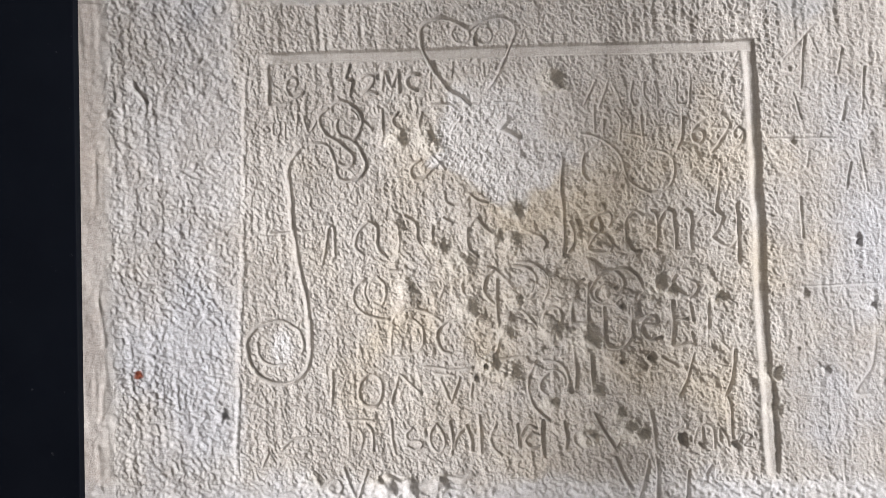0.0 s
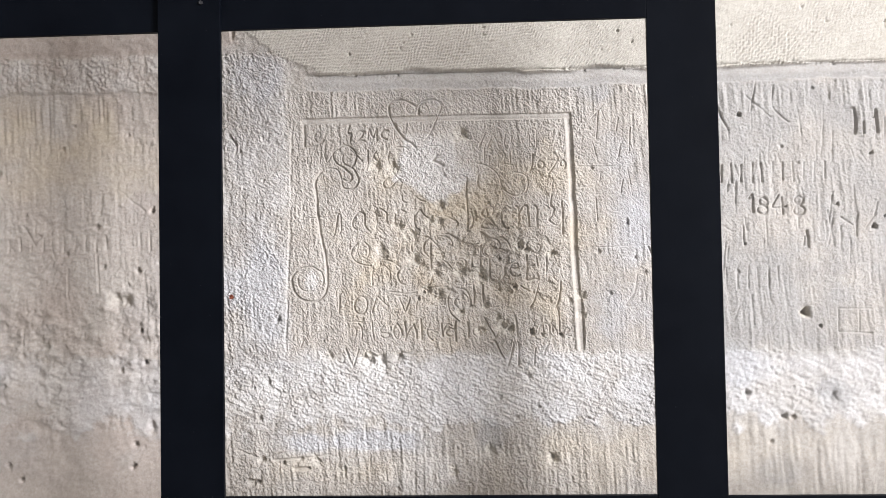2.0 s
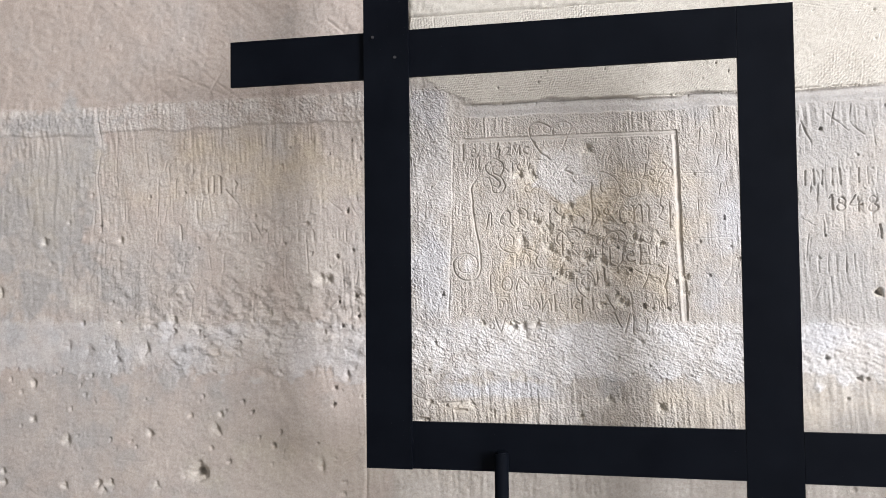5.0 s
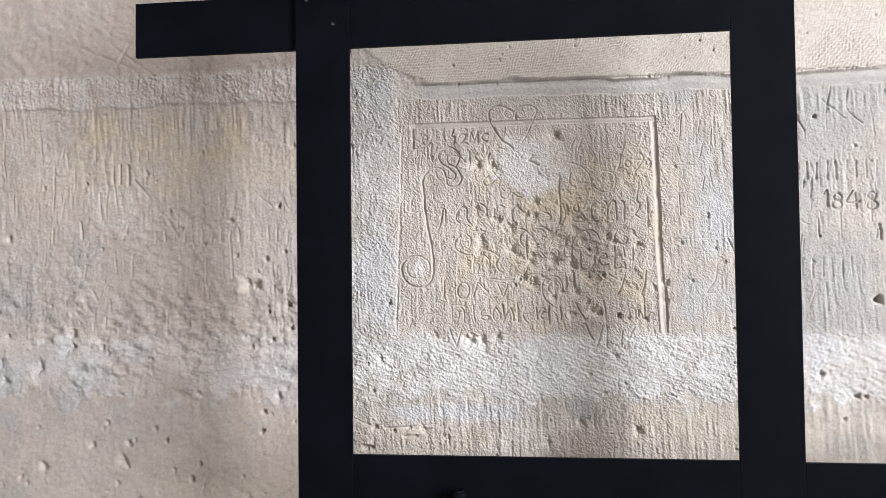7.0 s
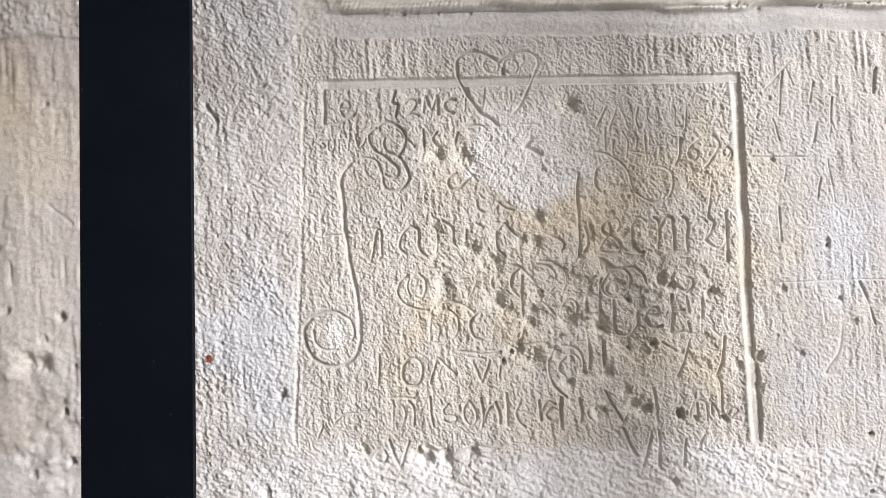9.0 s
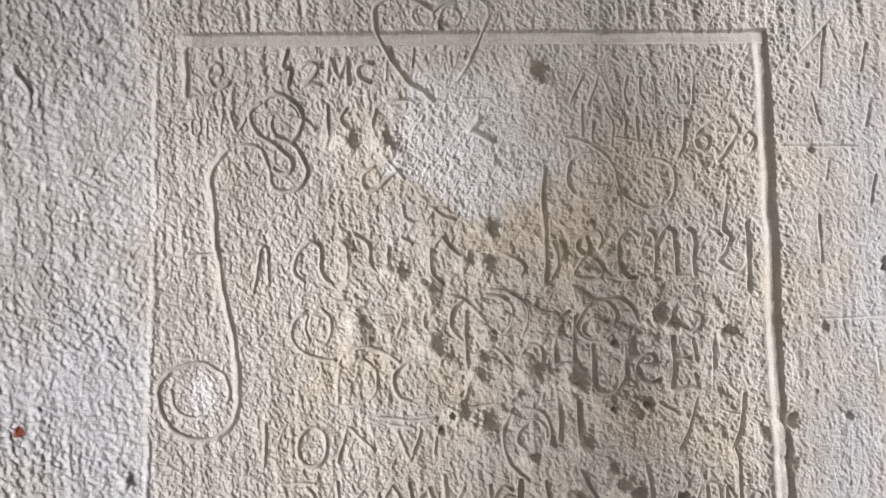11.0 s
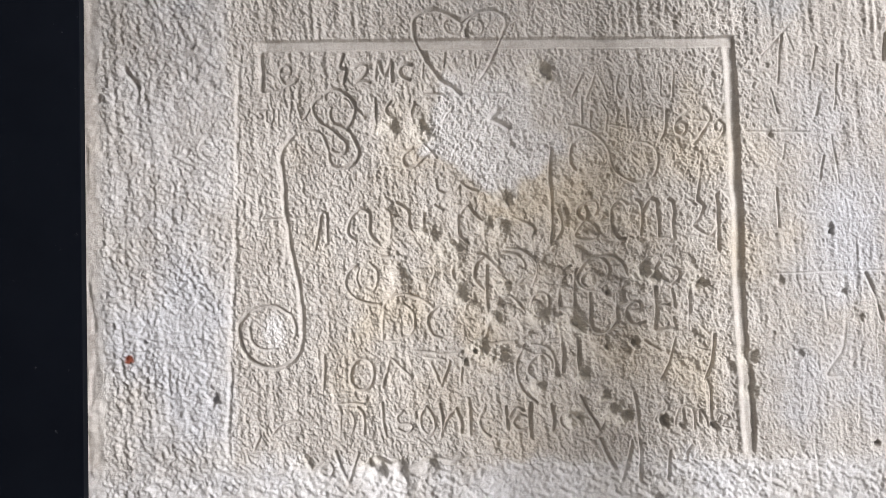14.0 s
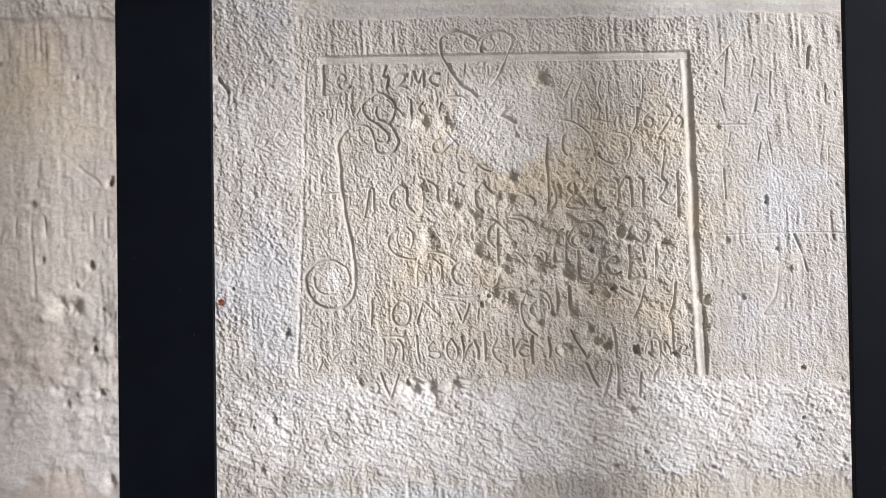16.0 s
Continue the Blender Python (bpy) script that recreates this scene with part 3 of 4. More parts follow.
groove([(-285, -385), (-240, -402), (-195, -391)], 4, 1.4)
PITS += [(250, -388, 15, 0.8), (174, -433, 12, 1.0), (381, -406, 12, 1.0), (-197, -107, 9, 1.0), (-552, -58, 16, 1.0), (-190, -412, 9, 1), (-235, -405, 11, 0.8), (-120, -405, 12, 0.7), (-60, -430, 10, 0.7), (-255, -455, 10, 1)]
groove([(700, 300), (722, 262)], 5, 2.4)
groove([(800, 345), (850, 300)], 4, 1.6)

RNG = random.Random(11)
for i in range(270):   # stray scratches and tool slips
    sx = RNG.uniform(455, 1340) if i < 200 else RNG.uniform(-1300, -340)
    sz = RNG.uniform(-170, 340)
    lean, long = (RNG.gauss(0, 5), RNG.uniform(18, 75)) if RNG.random() < 0.9 else (RNG.uniform(-40, 40), RNG.uniform(8, 40))
    groove([(sx, sz), (sx + lean, sz - long)], RNG.uniform(2.4, 4.6), RNG.uniform(0.6, 1.5))
for _ in range(330):   # small holes of the weathered stone, few of them in the framed field
    px, pz, pr = RNG.uniform(-1780, 1340), RNG.uniform(-860, 380), RNG.choice((2.5, 3, 3, 4, 5, 6, 8))
    if not (-180 < px < 440 and -190 < pz < 325) or pr < 3:
        PITS.append((px, pz, pr, RNG.uniform(0.5, 1.1)))
for _ in range(60):   # larger holes of the pitted stone
    PITS.append((RNG.uniform(-1780, -360), RNG.uniform(-860, 230), RNG.choice((6, 7, 8, 10, 13)), RNG.uniform(0.6, 1.1)))
for _ in range(34):    # broken lip of the dressed stone
    PITS.append((RNG.uniform(-120, 1340), 414 + RNG.gauss(0, 2.5), RNG.choice((3, 4, 5)), RNG.uniform(0.5, 0.9)))
for _ in range(150):    # pin holes of the dressed stone
    PITS.append((RNG.uniform(-100, 1340), RNG.uniform(425, 960), RNG.choice((2, 2.4, 3, 4)), 1.5))
for _ in range(10):    # chips in the worn middle of the inscription
    PITS.append((RNG.gauss(240, 90), RNG.gauss(20, 80), RNG.choice((3, 4, 5, 6)), RNG.uniform(0.5, 0.9)))


PITS = [p for p in PITS if math.hypot(p[0] + 126, p[1] + 25) > 45]   # the scroll's eye is whole


def carve(h, xs, zs):
    """Cuts strokes, letters and pits into the height grid h[z, x] over the axes xs, zs."""
    pitch = xs[1] - xs[0]

    def window(x0, x1, z0, z1):
        i0, i1 = np.searchsorted(xs, (x0, x1))
        j0, j1 = np.searchsorted(zs, (z0, z1))
        return slice(j0, j1), slice(i0, i1)

    cut = np.zeros_like(h)
    chip_lit = np.zeros_like(h)
    for line, w, depth in CUTS:
        w = max(w, 0.8 * pitch)
        for p, q in zip(line[:-1], line[1:]):
            m = 2.2 * w
            s = window(min(p[0], q[0]) - m, max(p[0], q[0]) + m, min(p[1], q[1]) - m, max(p[1], q[1]) + m)
            if cut[s].size == 0:
                continue
            gx, gz = np.meshgrid(xs[s[1]], zs[s[0]])
            d = q - p
            t = np.clip(((gx - p[0]) * d[0] + (gz - p[1]) * d[1]) / max(d @ d, 1e-6), 0, 1)
            r = np.hypot(gx - p[0] - t * d[0], gz - p[1] - t * d[1]) / w
            cut[s] = np.maximum(cut[s], depth * (1.5 if p[0] > 690 else 1.0) * np.clip(1.1 - r / 1.2, 0, 1))   # cut deeper on the outer block
    gx, gz = np.meshgrid(xs, zs)
    cut *= np.clip(1.0 + 1.0 * fbm(gx, gz, 26, 2, 83), 0.6, 1.25)   # worn unevenly
    h = h * (1 - 0.7 * np.clip(cut / 1.8, 0, 1))   # smooth floors of the strokes
    for cx, cz, r, strength in PITS:
        m = 2.8 * r
        s = window(cx - m, cx + m, cz - m, cz + m)
        if cut[s].size == 0:
            continue
        gx, gz = np.meshgrid(xs[s[1]], zs[s[0]])
        a = 0.35 + 0.35 * math.sin(cz * 1.7)        # the steep side of a chip
        u, v = math.cos(a) * (gx - cx) + math.sin(a) * (gz - cz), math.cos(a) * (gz - cz) - math.sin(a) * (gx - cx)
        k = 1 + 0.25 * math.sin(cx * 3.1)
        d = np.hypot(np.where(u > 0, u / 0.6, u / 1.35), v * k / 0.92) / r + 0.6 * fbm(gx, gz, max(0.9 * r, 4), 4, 9, 0.6)
        slope = np.clip(1.0 - d, 0, 1)
        h[s] += (0.9 if r > 8 else 0.3) * step(slope, 0.05, 0.4) * fbm(gx + 0.5 * gz, gz, 6, 3, 77, 0.7)   # broken faces are uneven
        # mask of larger chips, whose paler colour paints in their lit slopes
        if r > 9:
            chip_lit[s] = np.maximum(chip_lit[s], min(1.0, strength) * step(1.35 - d, 0.1, 0.5))
            cut[s] = np.maximum(cut[s], 0.18 * r * strength * step(1.7 - d, 0.0, 1.0))   # shallow scoop round the chip
        core = 0.7 if (strength >= 1 and r < 10) or strength > 1.3 else 0.0
        cut[s] = np.maximum(cut[s], strength * (min(1.1 * r, 13.0) * np.where(u > 0, slope * (1.6 - 0.6 * slope), slope) + core * r * (1 - step(d, 0.15, 0.6))))
    return h - cut, chip_lit


# edges of the framed field: (position, position) pairs along its sides
RIGHT_X = ((321, 427), (138, 433), (40, 434), (-91, 441), (-175, 444))


def surface(xs, zs):
    x, z = np.meshgrid(xs, zs)
    wx = x + 14 * fbm(x, z, 70, 3, 1)
    wz = z + 12 * fbm(x, z, 80, 3, 5)
    # where the stone is covered or of another make
    slant = wz + 26 * fbm(x, z, 32, 3, 90) * (1 - step(x, -120, -70)) - (415 + np.clip(-125 - wx, 0, 400) * 0.72)          # lower edge of the dressed course
    cream = step(slant, -3, 4) * step(wx, -300, -285)
    upright = band(wx, -330, -178, 12) * band(wz, -190, 470, 30)
    lower = band(wz + (16 + 40 * (1 - step(z, -310, -260))) * fbm(x, z, 30, 3, 92), -335, -190, 14)
    upper = band(wz, 388, 466, 10) * (1 - step(wx, -190, -150)) * (1 - cream)
    fillet = band(wz, 378, 415, 3) * step(wx, -150, -100)
    patch = blob(x, z, 146, 212, 66, 78, 0.18)
    mortar = np.clip(np.maximum.reduce([upright, lower * 0.95, upper]), 0, 1) * (1 - cream)
    pink = np.clip(band(wz, 466, 2000, 14) * (1 - step(wx, -300, -270)) + 0.5 * (1 - step(wz, -330, -290)) * (1 - step(wx, -500, -380)), 0, 1)
    inside = band(x, -172, 436, 3) * band(z, -185, 318, 3)
    stone = np.clip(1 - mortar - cream - fillet - patch, 0, 1)

    h = 5.0 * fbm(x, z, 320, 2, 3) + 2.2 * fbm(x, z, 70, 2, 8)
    # comb strokes of the dressing, upright and a little askew
    askew = x + 0.05 * z + 5 * fbm(x, z, 120, 2, 12)
    plain = np.clip(pink * step(wz, 430, 480) * 0.85 + (1 - step(wz, -350, -320)) * (1 - step(wx, -500, -380)), 0, 0.9)   # faces without tool strokes
    patchy = step(fbm(x, z, 110, 2, 14), -0.25, 0.2)
    comb = value_noise(askew / 4.6, z / 46, 15) + 0.8 * value_noise(askew / 9.5, z / 85, 16)
    h += stone * (1 - plain) * (0.4 + 0.6 * patchy) * 1.9 * comb * (1 + 0.05 * inside) * (1 - 0.05 * (1 - step(x, -345, -325))) * (1 + 0.8 * band(z, 325, 380, 8)) * (1 - 0.15 * step(x, 440, 475)) * (1 + 0.2 * step(x, 640, 700)) * (1 + 0.5 * (1 - step(z, -345, -325)) * step(x, -420, -380)) * (1 - 0.45 * (1 - step(x, -600, -450)) * (1 - step(z, 60, 200)))
    # grain and lumps
    calm = 1 - 0.42 * step(x, 440, 475) * (1 - mortar)
    h += (0.5 + 0.5 * stone) * calm * (1 - 0.5 * plain + 0.3 * plain * step(z, 400, 460)) * (1.5 * fbm(x, z, 14, 2, 20) + (2.5 - 0.4 * inside) * (1 - 0.45 * (1 - step(x, -350, -325))) * fbm(x + 0.3 * z, 0.8 * z, 2.6, 2, 21, 0.8))
    h += stone * (1 - plain) * (1 - step(x, -345, -325)) * 3.0 * step(fbm(x, z, 130, 2, 38), -0.2, 0.25) * np.maximum(fbm(x, 1.6 * z, 22, 3, 37, 0.6), -0.12)
    h += inside * 1.0 * fbm(x, 0.55 * z, 4.6, 3, 22, 0.8)
    lumps = fbm(x + 0.45 * z, z * 0.8, 11, 3, 25, 0.6)
    rough = mortar * (1 - 0.25 * lower) * (1 - 0.22 * upright) * (0.8 + 0.5 * step(fbm(x, z, 60, 2, 64), -0.25, 0.3)) * (1 - 0.6 * lower * (1 - step(x, -420, -300)))
    h += rough * ((1.7 - 0.5 * upright) * lumps + 2.8 * fbm(x + 0.4 * z, z, 3.6, 3, 27, 0.8)) + mortar * 1.5
    h += mortar * (1 - lower) * (1 - step(wx, -265, -215)) * 1.9 * comb
    h += lower * step(x, -420, -320) * (2.0 * value_noise((0.4 * x + z) / 4.5, (x - 0.4 * z) / 24, 62) + 1.2 * value_noise((x - 0.9 * z) / 5.5, (0.9 * x + z) / 16, 63))
    h += patch * (2.3 * fbm(x, z, 3.4, 3, 28, 0.8) + 0.6)
    h += pink * (4.0 - 2.6 * plain) * fbm(x, z, 20, 3, 29)
    h += plain * 0.9 * fbm(x, z, 7, 3, 73, 0.7) + plain * step(z, 400, 470) * 1.3 * step(fbm(x, z, 120, 2, 71), -0.2, 0.2) * value_noise((0.6 * x + 0.8 * z) / 5, (0.8 * x - 0.6 * z) / 70, 72)
    lip_left = step(wz, 384, 389) * (1 - step(wz, 430, 478)) * (1 - step(x, -345, -328))
    h += lip_left * 3.2                     # mortar standing over the brownish stone
    # worn middle of the field
    worn = blob(x, z, 215, 40, 170, 130, 0.6) * inside
    ledge, flake = fbm(x + 0.5 * z, 1.3 * z, 44, 4, 33, 0.55), fbm(x - 0.2 * z, 1.4 * z, 26, 4, 34, 0.55)
    h += worn * (3.4 * step(ledge, -0.12, -0.04) + 2.2 * step(flake, -0.2, -0.12) + 5.0 * ledge - 4.0)
    h += blob(x, z, -760, -170, 400, 140, 0.7) * 9.0 * fbm(x, 1.5 * z, 30, 4, 36)
    # dressed course: rows of small tool marks on a flat face, standing a little proud
    turn = 0.72 + 0.25 * fbm(x, z, 420, 1, 40)
    u = x * np.cos(turn) + z * np.sin(turn) + 6 * fbm(x, z, 60, 2, 41)
    v = -x * np.sin(turn) + z * np.cos(turn) + 3 * fbm(x, z, 50, 2, 42)
    v = v + 3.0 * fbm(x, z, 24, 2, 45)
    marks = np.sin(2 * math.pi * v / 7.6) * (0.3 + 0.7 * np.sin(2 * math.pi * u / 11.0 + 5 * fbm(x, z, 26, 2, 43)))
    h = h * (1 - 0.75 * cream) + cream * (3.2 + 2.1 * marks * (0.45 + 0.9 * step(fbm(x, z, 90, 3, 44), -0.25, 0.3)) + 0.9 * fbm(x, z, 6, 2, 39))
    # recessed fillet of mortar under it, with an open joint along the lip
    h -= fillet * (3.5 * (1 - step(wz, 385, 418)) + 5.5 * step(wz, 392, 412))
    lip = 415 + 4 * fbm(x, z * 0, 45, 3, 46)
    gap = 0.2 + 2.0 * step(fbm(x, z * 0, 60, 2, 47), 0.0, 0.35) + 1.4 * band(x, 165, 375, 15)
    h -= (1 - step(np.abs(z - lip), 0.8, 1.0 + 1.6 * gap)) * 3.6 * step(x, -150, -90)
    # upper joint of the dressed course and the joints between blocks
    for level, x0, x1, deep in ((672, -300, 330, 5.0),):
        zz = level + 6 * fbm(x, z * 0, 90, 2, 48)
        h -= deep * (1 - step(np.abs(z - zz), 1.5, 5)) * band(x, x0, x1, 20)
    for at, z0, z1, deep in ((-292, 500, 980, 6.0), (690, -880, -340, 2.5), (-420, -880, -340, 2.5)):
        xx = at + 7 * fbm(x * 0, z, 80, 2, 49)
        h -= deep * (1 - step(np.abs(x - xx), 1.5, 6)) * band(z, z0, z1, 15)
    # the field's border: flat channel on top, deep one on its right side, thin line on its left
    edge = np.interp(z, [p[0] for p in RIGHT_X][::-1], [p[1] for p in RIGHT_X][::-1]) + 2.0 * fbm(x * 0, z, 40, 2, 55)
    swell = 1 + 0.5 * band(z, -170, -70, 20)
    channel = band(x, edge - 11, edge + 6, 2.5) * band(z, -182, 325, 4)
    h = h * (1 - 0.8 * channel)
    h -= step(x, edge - 9, edge) * (1 - step(x, edge + 5.5 * swell, edge + 7.5 * swell)) * band(z, -182, 321, 3) * 5.4
    top = 318 + 1.5 * fbm(x, z * 0, 60, 2, 56)
    h = h * (1 - 0.8 * band(z, top - 9, top + 3, 2) * band(x, -140, 432, 8))
    h -= band(z, top - 8.5, top + 4.0, 1.2) * band(x, -140, 432, 8) * (3.8 + 1.6 * step(z, top - 3, top + 3))
    left = np.interp(z, (-151, -17, 118, 219, 313), (-182, -176, -170, -167, -162)) + 1.5 * fbm(x * 0, z, 30, 2, 57)
    h -= (1 - step(np.abs(x - left), 0.6, 4.2)) * (2.2 + 1.6 * fbm(x * 0, z, 35, 2, 58)) * band(z, -180, 312, 8)
    h, chip_lit = carve(h, xs, zs)

    wash = 0.5 + 1.1 * fbm(x, z, 90, 3, 60)
    masks = dict(
        lime=np.clip(mortar * (1 - 0.45 * upright) * (1 - 0.6 * lower * (1 - step(x, -480, -300))) * np.clip(0.5 + 1.3 * fbm(x, z, 45, 4, 61, 0.65), 0, 1) * (1 - 0.55 * upper * (1 - step(x, -500, -330))) + 0.75 * patch + 1.0 * blob(x, z, -126, -25, 20, 30)
                     + 0.22 * lower * step(x, -380, -250) + 0.35 * blob(x, z, -890, 130, 70, 60) + 0.5 * blob(x, z, -1262, 350, 30, 70) + 0.6 * blob(x, z, 90, -440, 90, 36) * (1 - lower) + 0.15 * fillet, 0, 1),
        grey=np.clip(fillet * 0.55 + 0.75 * step(x, 640, 720) * band(z, -190, 385, 25) * (0.35 + wash) + 0.35 * blob(x, z, 520, 60, 80, 260, 0.7) * wash + 0.8 * blob(x, z, 260, 370, 420, 22, 0.7) * wash
                     + 1.0 * blob(x, z, -1460, 150, 230, 300, 0.6) * (0.4 + wash) + 1.0 * blob(x, z, -1320, 290, 50, 60) + 1.0 * blob(x, z, -1360, 190, 70, 50) + 0.5 * blob(x, z, -1208, -256, 40, 30) + 0.5 * blob(x, z, -1400, -560, 300, 330, 0.7) * (0.4 + wash) + 0.8 * blob(x, z, 965, -280, 50, 40) + 0.7 * blob(x, z, 250, -360, 30, 40) + 0.5 * blob(x, z, -272, -360, 25, 30) + 0.5 * blob(x, z, 840, -437, 60, 30) + 0.6 * blob(x, z, -480, 20, 120, 220, 0.8) * wash + 0.85 * blob(x, z, -1150, -120, 340, 220, 0.8) * wash + 0.6 * blob(x, z, -850, -520, 520, 260, 0.8) * wash + 0.4 * blob(x, z, -1000, 600, 500, 200, 0.8) * wash + 0.5 * blob(x, z, 850, -40, 200, 130, 0.8) * wash + 0.3 * blob(x, z, 900, 330, 380, 60, 0.8) * wash, 0, 0.85),
        ochre=np.clip(0.95 * blob(x, z, 205, 40, 260, 190, 0.8) * np.clip(0.6 + 0.9 * fbm(x, z, 70, 3, 60), 0, 1) + 0.12 * blob(x, z, 375, 175, 45, 30, 0.6) + 0.8 * blob(x, z, -800, 250, 420, 120, 0.7) * wash + 0.35 * blob(x, z, -1420, 230, 140, 150, 0.6) * wash + 0.4 * blob(x, z, -620, -560, 380, 120, 0.8) * wash
                      + 0.35 * blob(x, z, 560, -400, 330, 60, 0.6) * (0.3 + wash) + 0.5 * blob(x, z, -60, -430, 200, 30, 0.7) * wash + 0.35 * blob(x, z, -150, 620, 60, 60), 0, 0.8) * (1 - mortar) * (1 - patch) * (1 - cream),
        pink=np.clip(pink * 0.7 + 0.6 * (1 - step(x, -360, -325)) * (0.5 + wash), 0, 1) * (1 - cream),
        cream=cream,
        chip_lit=(0.3 + 0.3 * step(x, -200, -150)) * chip_lit * (1 - mortar),   # pale chip faces, lightened to stand in for light on their slopes
        rust=np.maximum(1 - step(np.hypot(x + 299, z + 60) + 5 * fbm(x, z, 5, 2, 70), 4, 8), 0.0),
        blue=np.clip(1.5 * blob(x, z, -25, -370, 130, 24, 0.7) * (0.3 + wash) + 1.0 * blob(x, z, -250, -40, 60, 120, 0.7) * wash
                     + 0.5 * blob(x, z, -230, 420, 50, 40) + 0.5 * blob(x, z, 760, -210, 90, 40) * wash + 1.0 * blob(x, z, 560, 20, 100, 200, 0.7) * wash + 0.45 * lower * wash + 0.3 * upright * wash, 0, 0.8))
    return h, masks


def relief(name, x0, x1, z0, z1, pitch, label):
    """A block of the wall between x0..x1 and z0..z1 (mm, z from 1.5 m): a carved face with sides that go back into the wall."""
    nx, nz = max(3, round((x1 - x0) / pitch) + 1), max(3, round((z1 - z0) / pitch) + 1)
    xs, zs = np.linspace(x0, x1, nx), np.linspace(z0, z1, nz)
    h, masks = surface(xs, zs)
    gx, gz = np.meshgrid(xs, zs)
    face = np.stack([gx, -h, gz + 1500], -1).reshape(-1, 3) / 1000
    ring = np.concatenate([np.arange(nx), np.arange(1, nz) * nx + nx - 1, (nz - 1) * nx + np.arange(nx - 2, -1, -1), np.arange(nz - 2, 0, -1) * nx])
    rim = face[ring]
    back = rim.copy()
    back[:, 1] = 0.048
    n = len(face)
    i = (np.arange(nz - 1)[:, None] * nx + np.arange(nx - 1)[None]).ravel()
    quads = np.stack([i, i + 1, i + nx + 1, i + nx], -1)
    k = np.arange(len(ring))
    k2 = (k + 1) % len(ring)
    m = len(ring)
    sides = np.stack([n + k2, n + k, n + m + k, n + m + k2], -1)
    faces = np.concatenate([quads, sides])
    verts = np.concatenate([face, rim, back])
    mesh = bpy.data.meshes.new(name)
    mesh.vertices.add(len(verts))
    mesh.vertices.foreach_set("co", verts.astype(np.float32).ravel())
    mesh.loops.add(faces.size)
    mesh.loops.foreach_set("vertex_index", faces.astype(np.int32).ravel())
    mesh.polygons.add(len(faces))
    mesh.polygons.foreach_set("loop_start", np.arange(0, faces.size, 4, dtype=np.int32))
    mesh.polygons.foreach_set("use_smooth", np.concatenate([np.ones(len(quads), bool), np.zeros(len(sides), bool)]))
    mesh.update(calc_edges=True)
    for kind in KINDS:
        layer = mesh.attributes.new(kind, "FLOAT", "POINT")
        layer.data.foreach_set("value", np.concatenate([masks[kind].ravel(), masks[kind].ravel()[ring], masks[kind].ravel()[ring]]).astype(np.float32))
    mesh.materials.append(STONE)
    ob = new(name, mesh)
    ob.parent = wall
    ob["label"] = label
    return ob


relief("stone_block", -178, 690, -190, 378, 0.88, "limestone block with a framed carved inscription")
relief("mortar_joint", -330, -178, -190, 470, 1.3, "broad rough upright joint of pale lime mortar")
relief("mortar_joint", -178, 690, 378, 415, 1.6, "smooth grey mortar fillet under the dressed stone")
relief("stone_block", -178, 690, 415, 672, 2.2, "cream dressed stone with rows of small tool marks")
relief("stone_block", 690, 1360, 415, 672, 2.6, "cream dressed stone with rows of small tool marks")
relief("stone_block", -300, 1360, 672, 980, 5.0, "cream dressed stone of the upper course")
relief("mortar_joint", -330, 690, -338, -190, 1.35, "broad rough level joint of whitish lime mortar")
relief("stone_block", 690, 1360, -190, 415, 1.7, "weathered limestone block with worn carved names and a date")
relief("mortar_joint", 690, 1360, -338, -190, 2.6, "broad rough level joint of whitish lime mortar")
relief("stone_block", -1272, -330, -190, 388, 2.3, "brownish limestone block with upright tool strokes and worn carving")
relief("mortar_joint", -1272, -330, 388, 470, 2.2, "rough level joint of pale mortar")
relief("mortar_joint", -1272, -330, -338, -190, 2.2, "patchy rough joint of pale mortar")
relief("stone_block", -1800, -1272, -338, 470, 3.4, "weathered limestone block with grey stains")
relief("stone_block", -300, -178, 470, 672, 2.5, "broken edge of the dressed stone")
relief("stone_block", -1050, -300, 470, 980, 3.4, "rough pinkish limestone block")
relief("stone_block", -1800, -1050, 470, 980, 4.2, "rough pinkish limestone block")
relief("stone_block", -420, 690, -490, -338, 1.4, "limestone block under the mortar, chipped and stained")
relief("stone_block", -420, 690, -880, -490, 4.0, "limestone block of the lower course, chipped and stained")
relief("stone_block", 690, 1360, -880, -338, 3.2, "limestone block of the lower course")
relief("stone_block", -1800, -420, -880, -338, 3.1, "pinkish pitted limestone block of the lower course")


# ---- black steel frame before the wall ----
rack = tagged(new("display_frame"), "black painted flat steel frame standing before the graffiti wall", "frame")
rack.location = (0.15, -0.257, 0)


def flat_bar(x0, x1, y0, y1, z0, z1, label):
    ob = slabs("bar", [(x0 - 0.15, x1 - 0.15, y0 + 0.257, y1 + 0.257, z0, z1)], IRON, rack, 0.0006)
    ob["label"] = label
    return ob


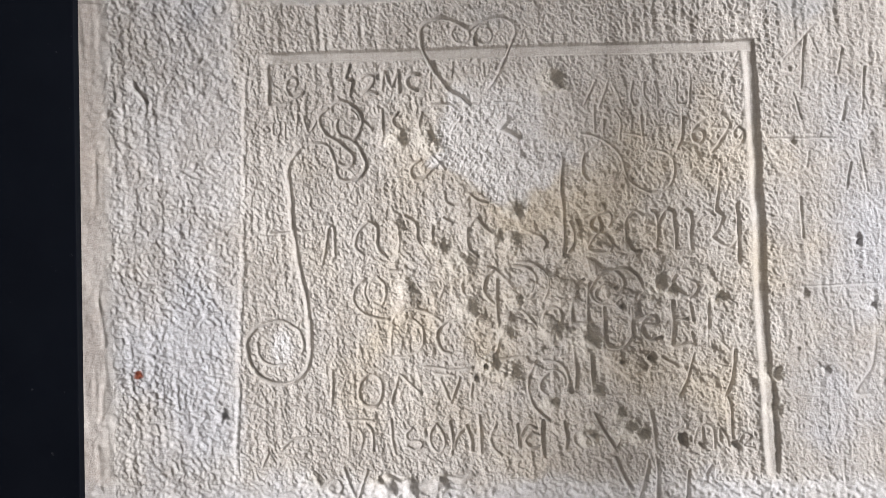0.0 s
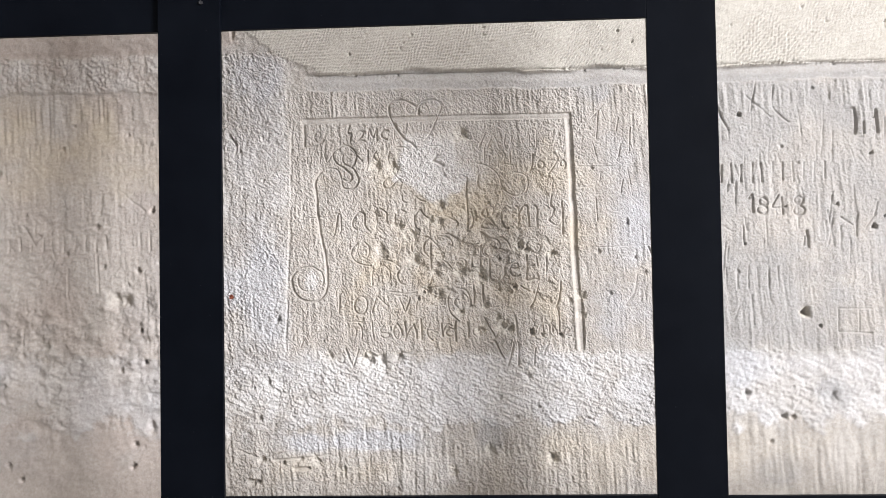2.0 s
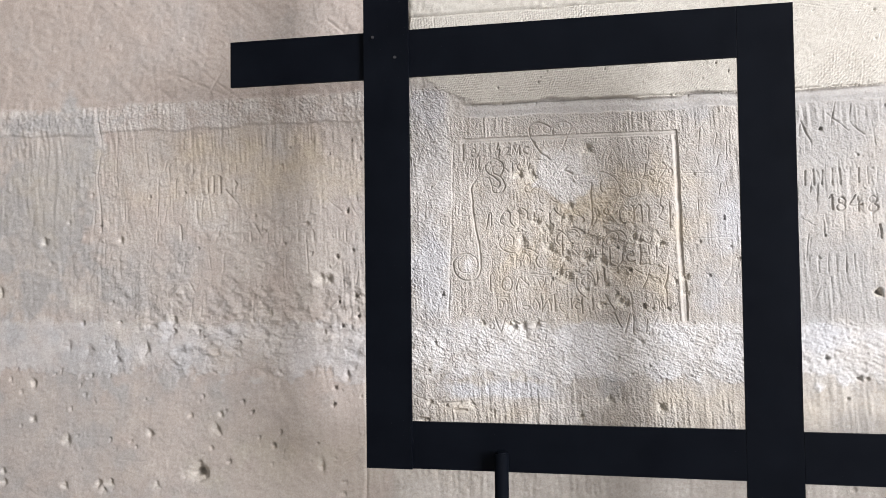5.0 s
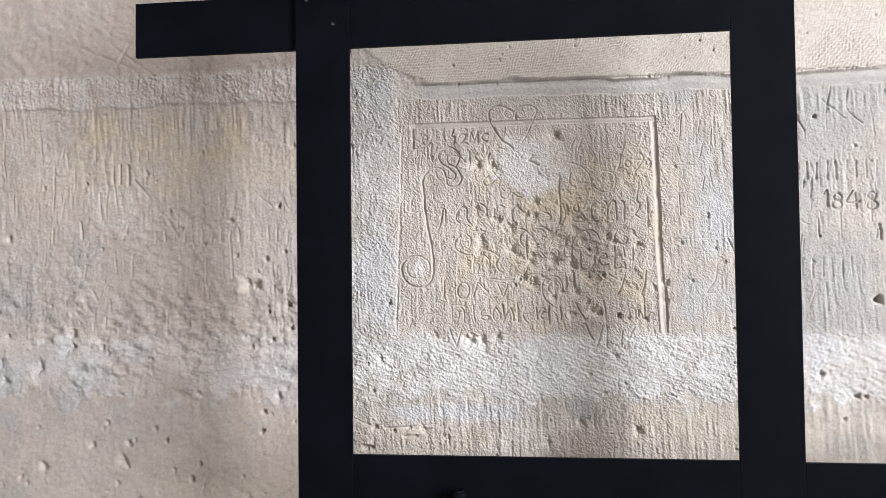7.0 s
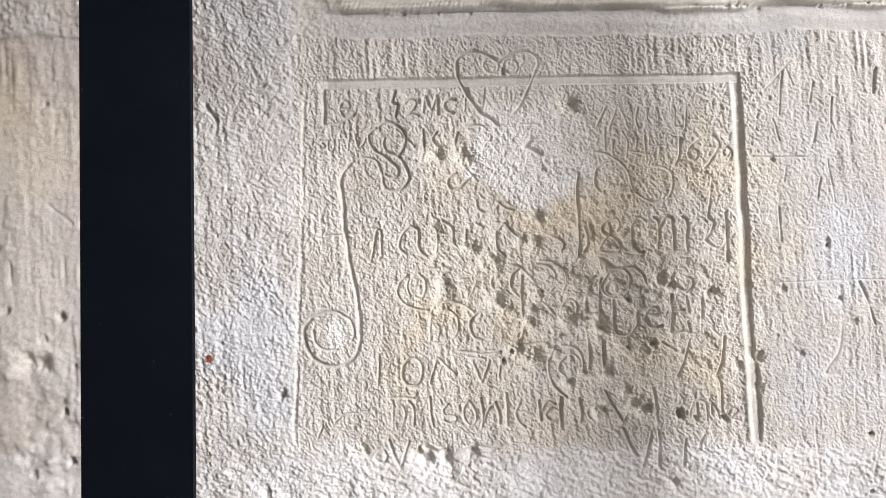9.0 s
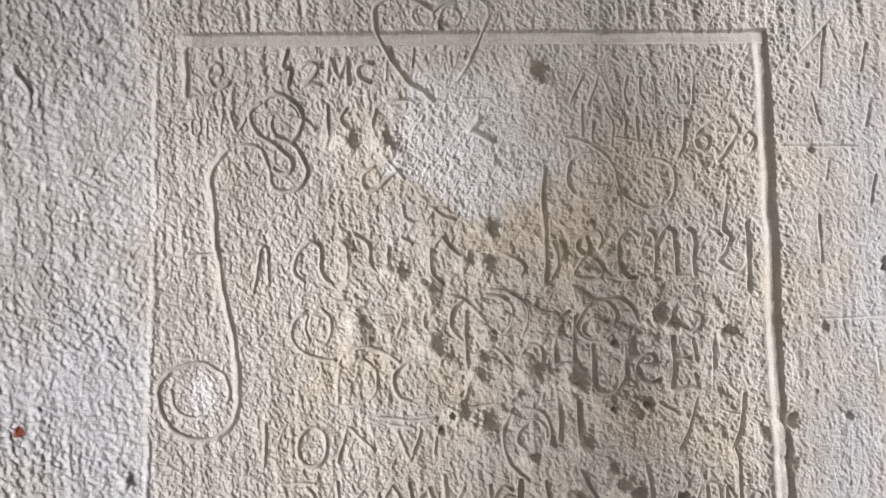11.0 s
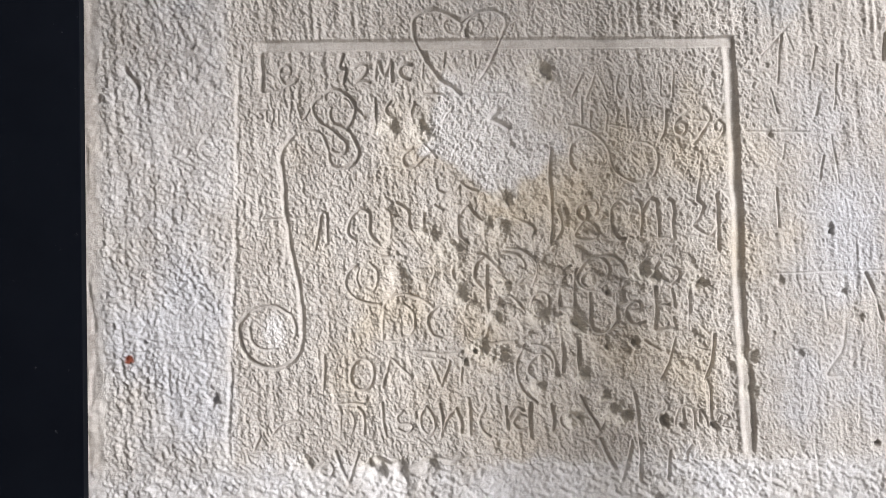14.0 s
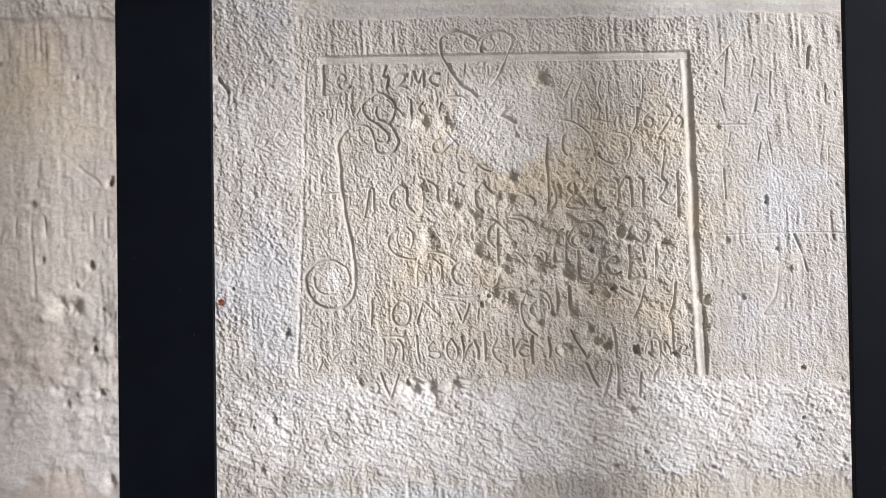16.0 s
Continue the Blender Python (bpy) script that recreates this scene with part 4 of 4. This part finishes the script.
flat_bar(-0.342, -0.228, -0.266, -0.257, 0.980, 2.75, "upright flat bar")
flat_bar(0.5352, 0.656, -0.2569, -0.248, 0.0, 2.051, "upright flat bar that reaches the floor")
flat_bar(-0.700, 0.5348, -0.2569, -0.248, 1.934, 2.051, "level flat bar with a free end")
flat_bar(-0.338, 0.5348, -0.2569, -0.248, 0.980, 1.093, "level flat bar")
flat_bar(0.6564, 1.75, -0.2569, -0.248, 0.978, 1.091, "level flat bar that runs on beside the upright")


def round_post(x, y, z0, z1, r):
    bm = bmesh.new()
    bmesh.ops.create_cone(bm, cap_ends=True, segments=28, radius1=r, radius2=r, depth=z1 - z0, matrix=Matrix.Translation((x, y, (z0 + z1) / 2)))
    rim = [e for e in bm.edges if all(v.co.z > z1 - 1e-4 for v in e.verts)]
    bmesh.ops.bevel(bm, geom=rim, offset=r * 0.25, segments=3, affect="EDGES")
    for f in bm.faces:
        f.smooth = abs(f.normal.z) < 0.9
    return bm


part("support_post", round_post(-0.012 - 0.15, -0.275 + 0.257, 0, 1.032, 0.0165), IRON, rack, "round black steel post fixed to the lower bar")


def bolt(x, z, y, r=0.0042):
    bm = bmesh.new()
    bmesh.ops.create_cone(bm, cap_ends=True, segments=6, radius1=r, radius2=r * 0.9, depth=0.003,
                          matrix=Matrix.Translation((x - 0.15, y - 0.0015 + 0.257, z)) @ Matrix.Rotation(radians(90), 4, "X"))
    part("bolt", bm, BOLT, rack, "small worn bolt head")


for bx, bz, by in ((-0.318, 2.035, -0.266), (-0.262, 1.982, -0.266)):
    bolt(bx, bz, by)

# ---- rails of the unseen east window and of the added south opening ----
def window(name, x0, x1, y0, y1, z0, z1):
    frame_ob = slabs(name, [(x0, x1, y0, y1, z0, z0 + 0.05), (x0, x1, y0, y1, z1 - 0.05, z1)], WOOD)
    return tagged(frame_ob, "plain oak rails of an unseen opening", "window", kind="structure")


window("window_1", R["x1"] + 0.02, R["x1"] + 0.08, WIN_R["a"], WIN_R["b"], WIN_R["z0"], WIN_R["z1"])
window("fill_gap_rails", FILL_GAP["a"], FILL_GAP["b"], R["y0"] - 0.08, R["y0"] - 0.02, FILL_GAP["z0"], FILL_GAP["z1"])
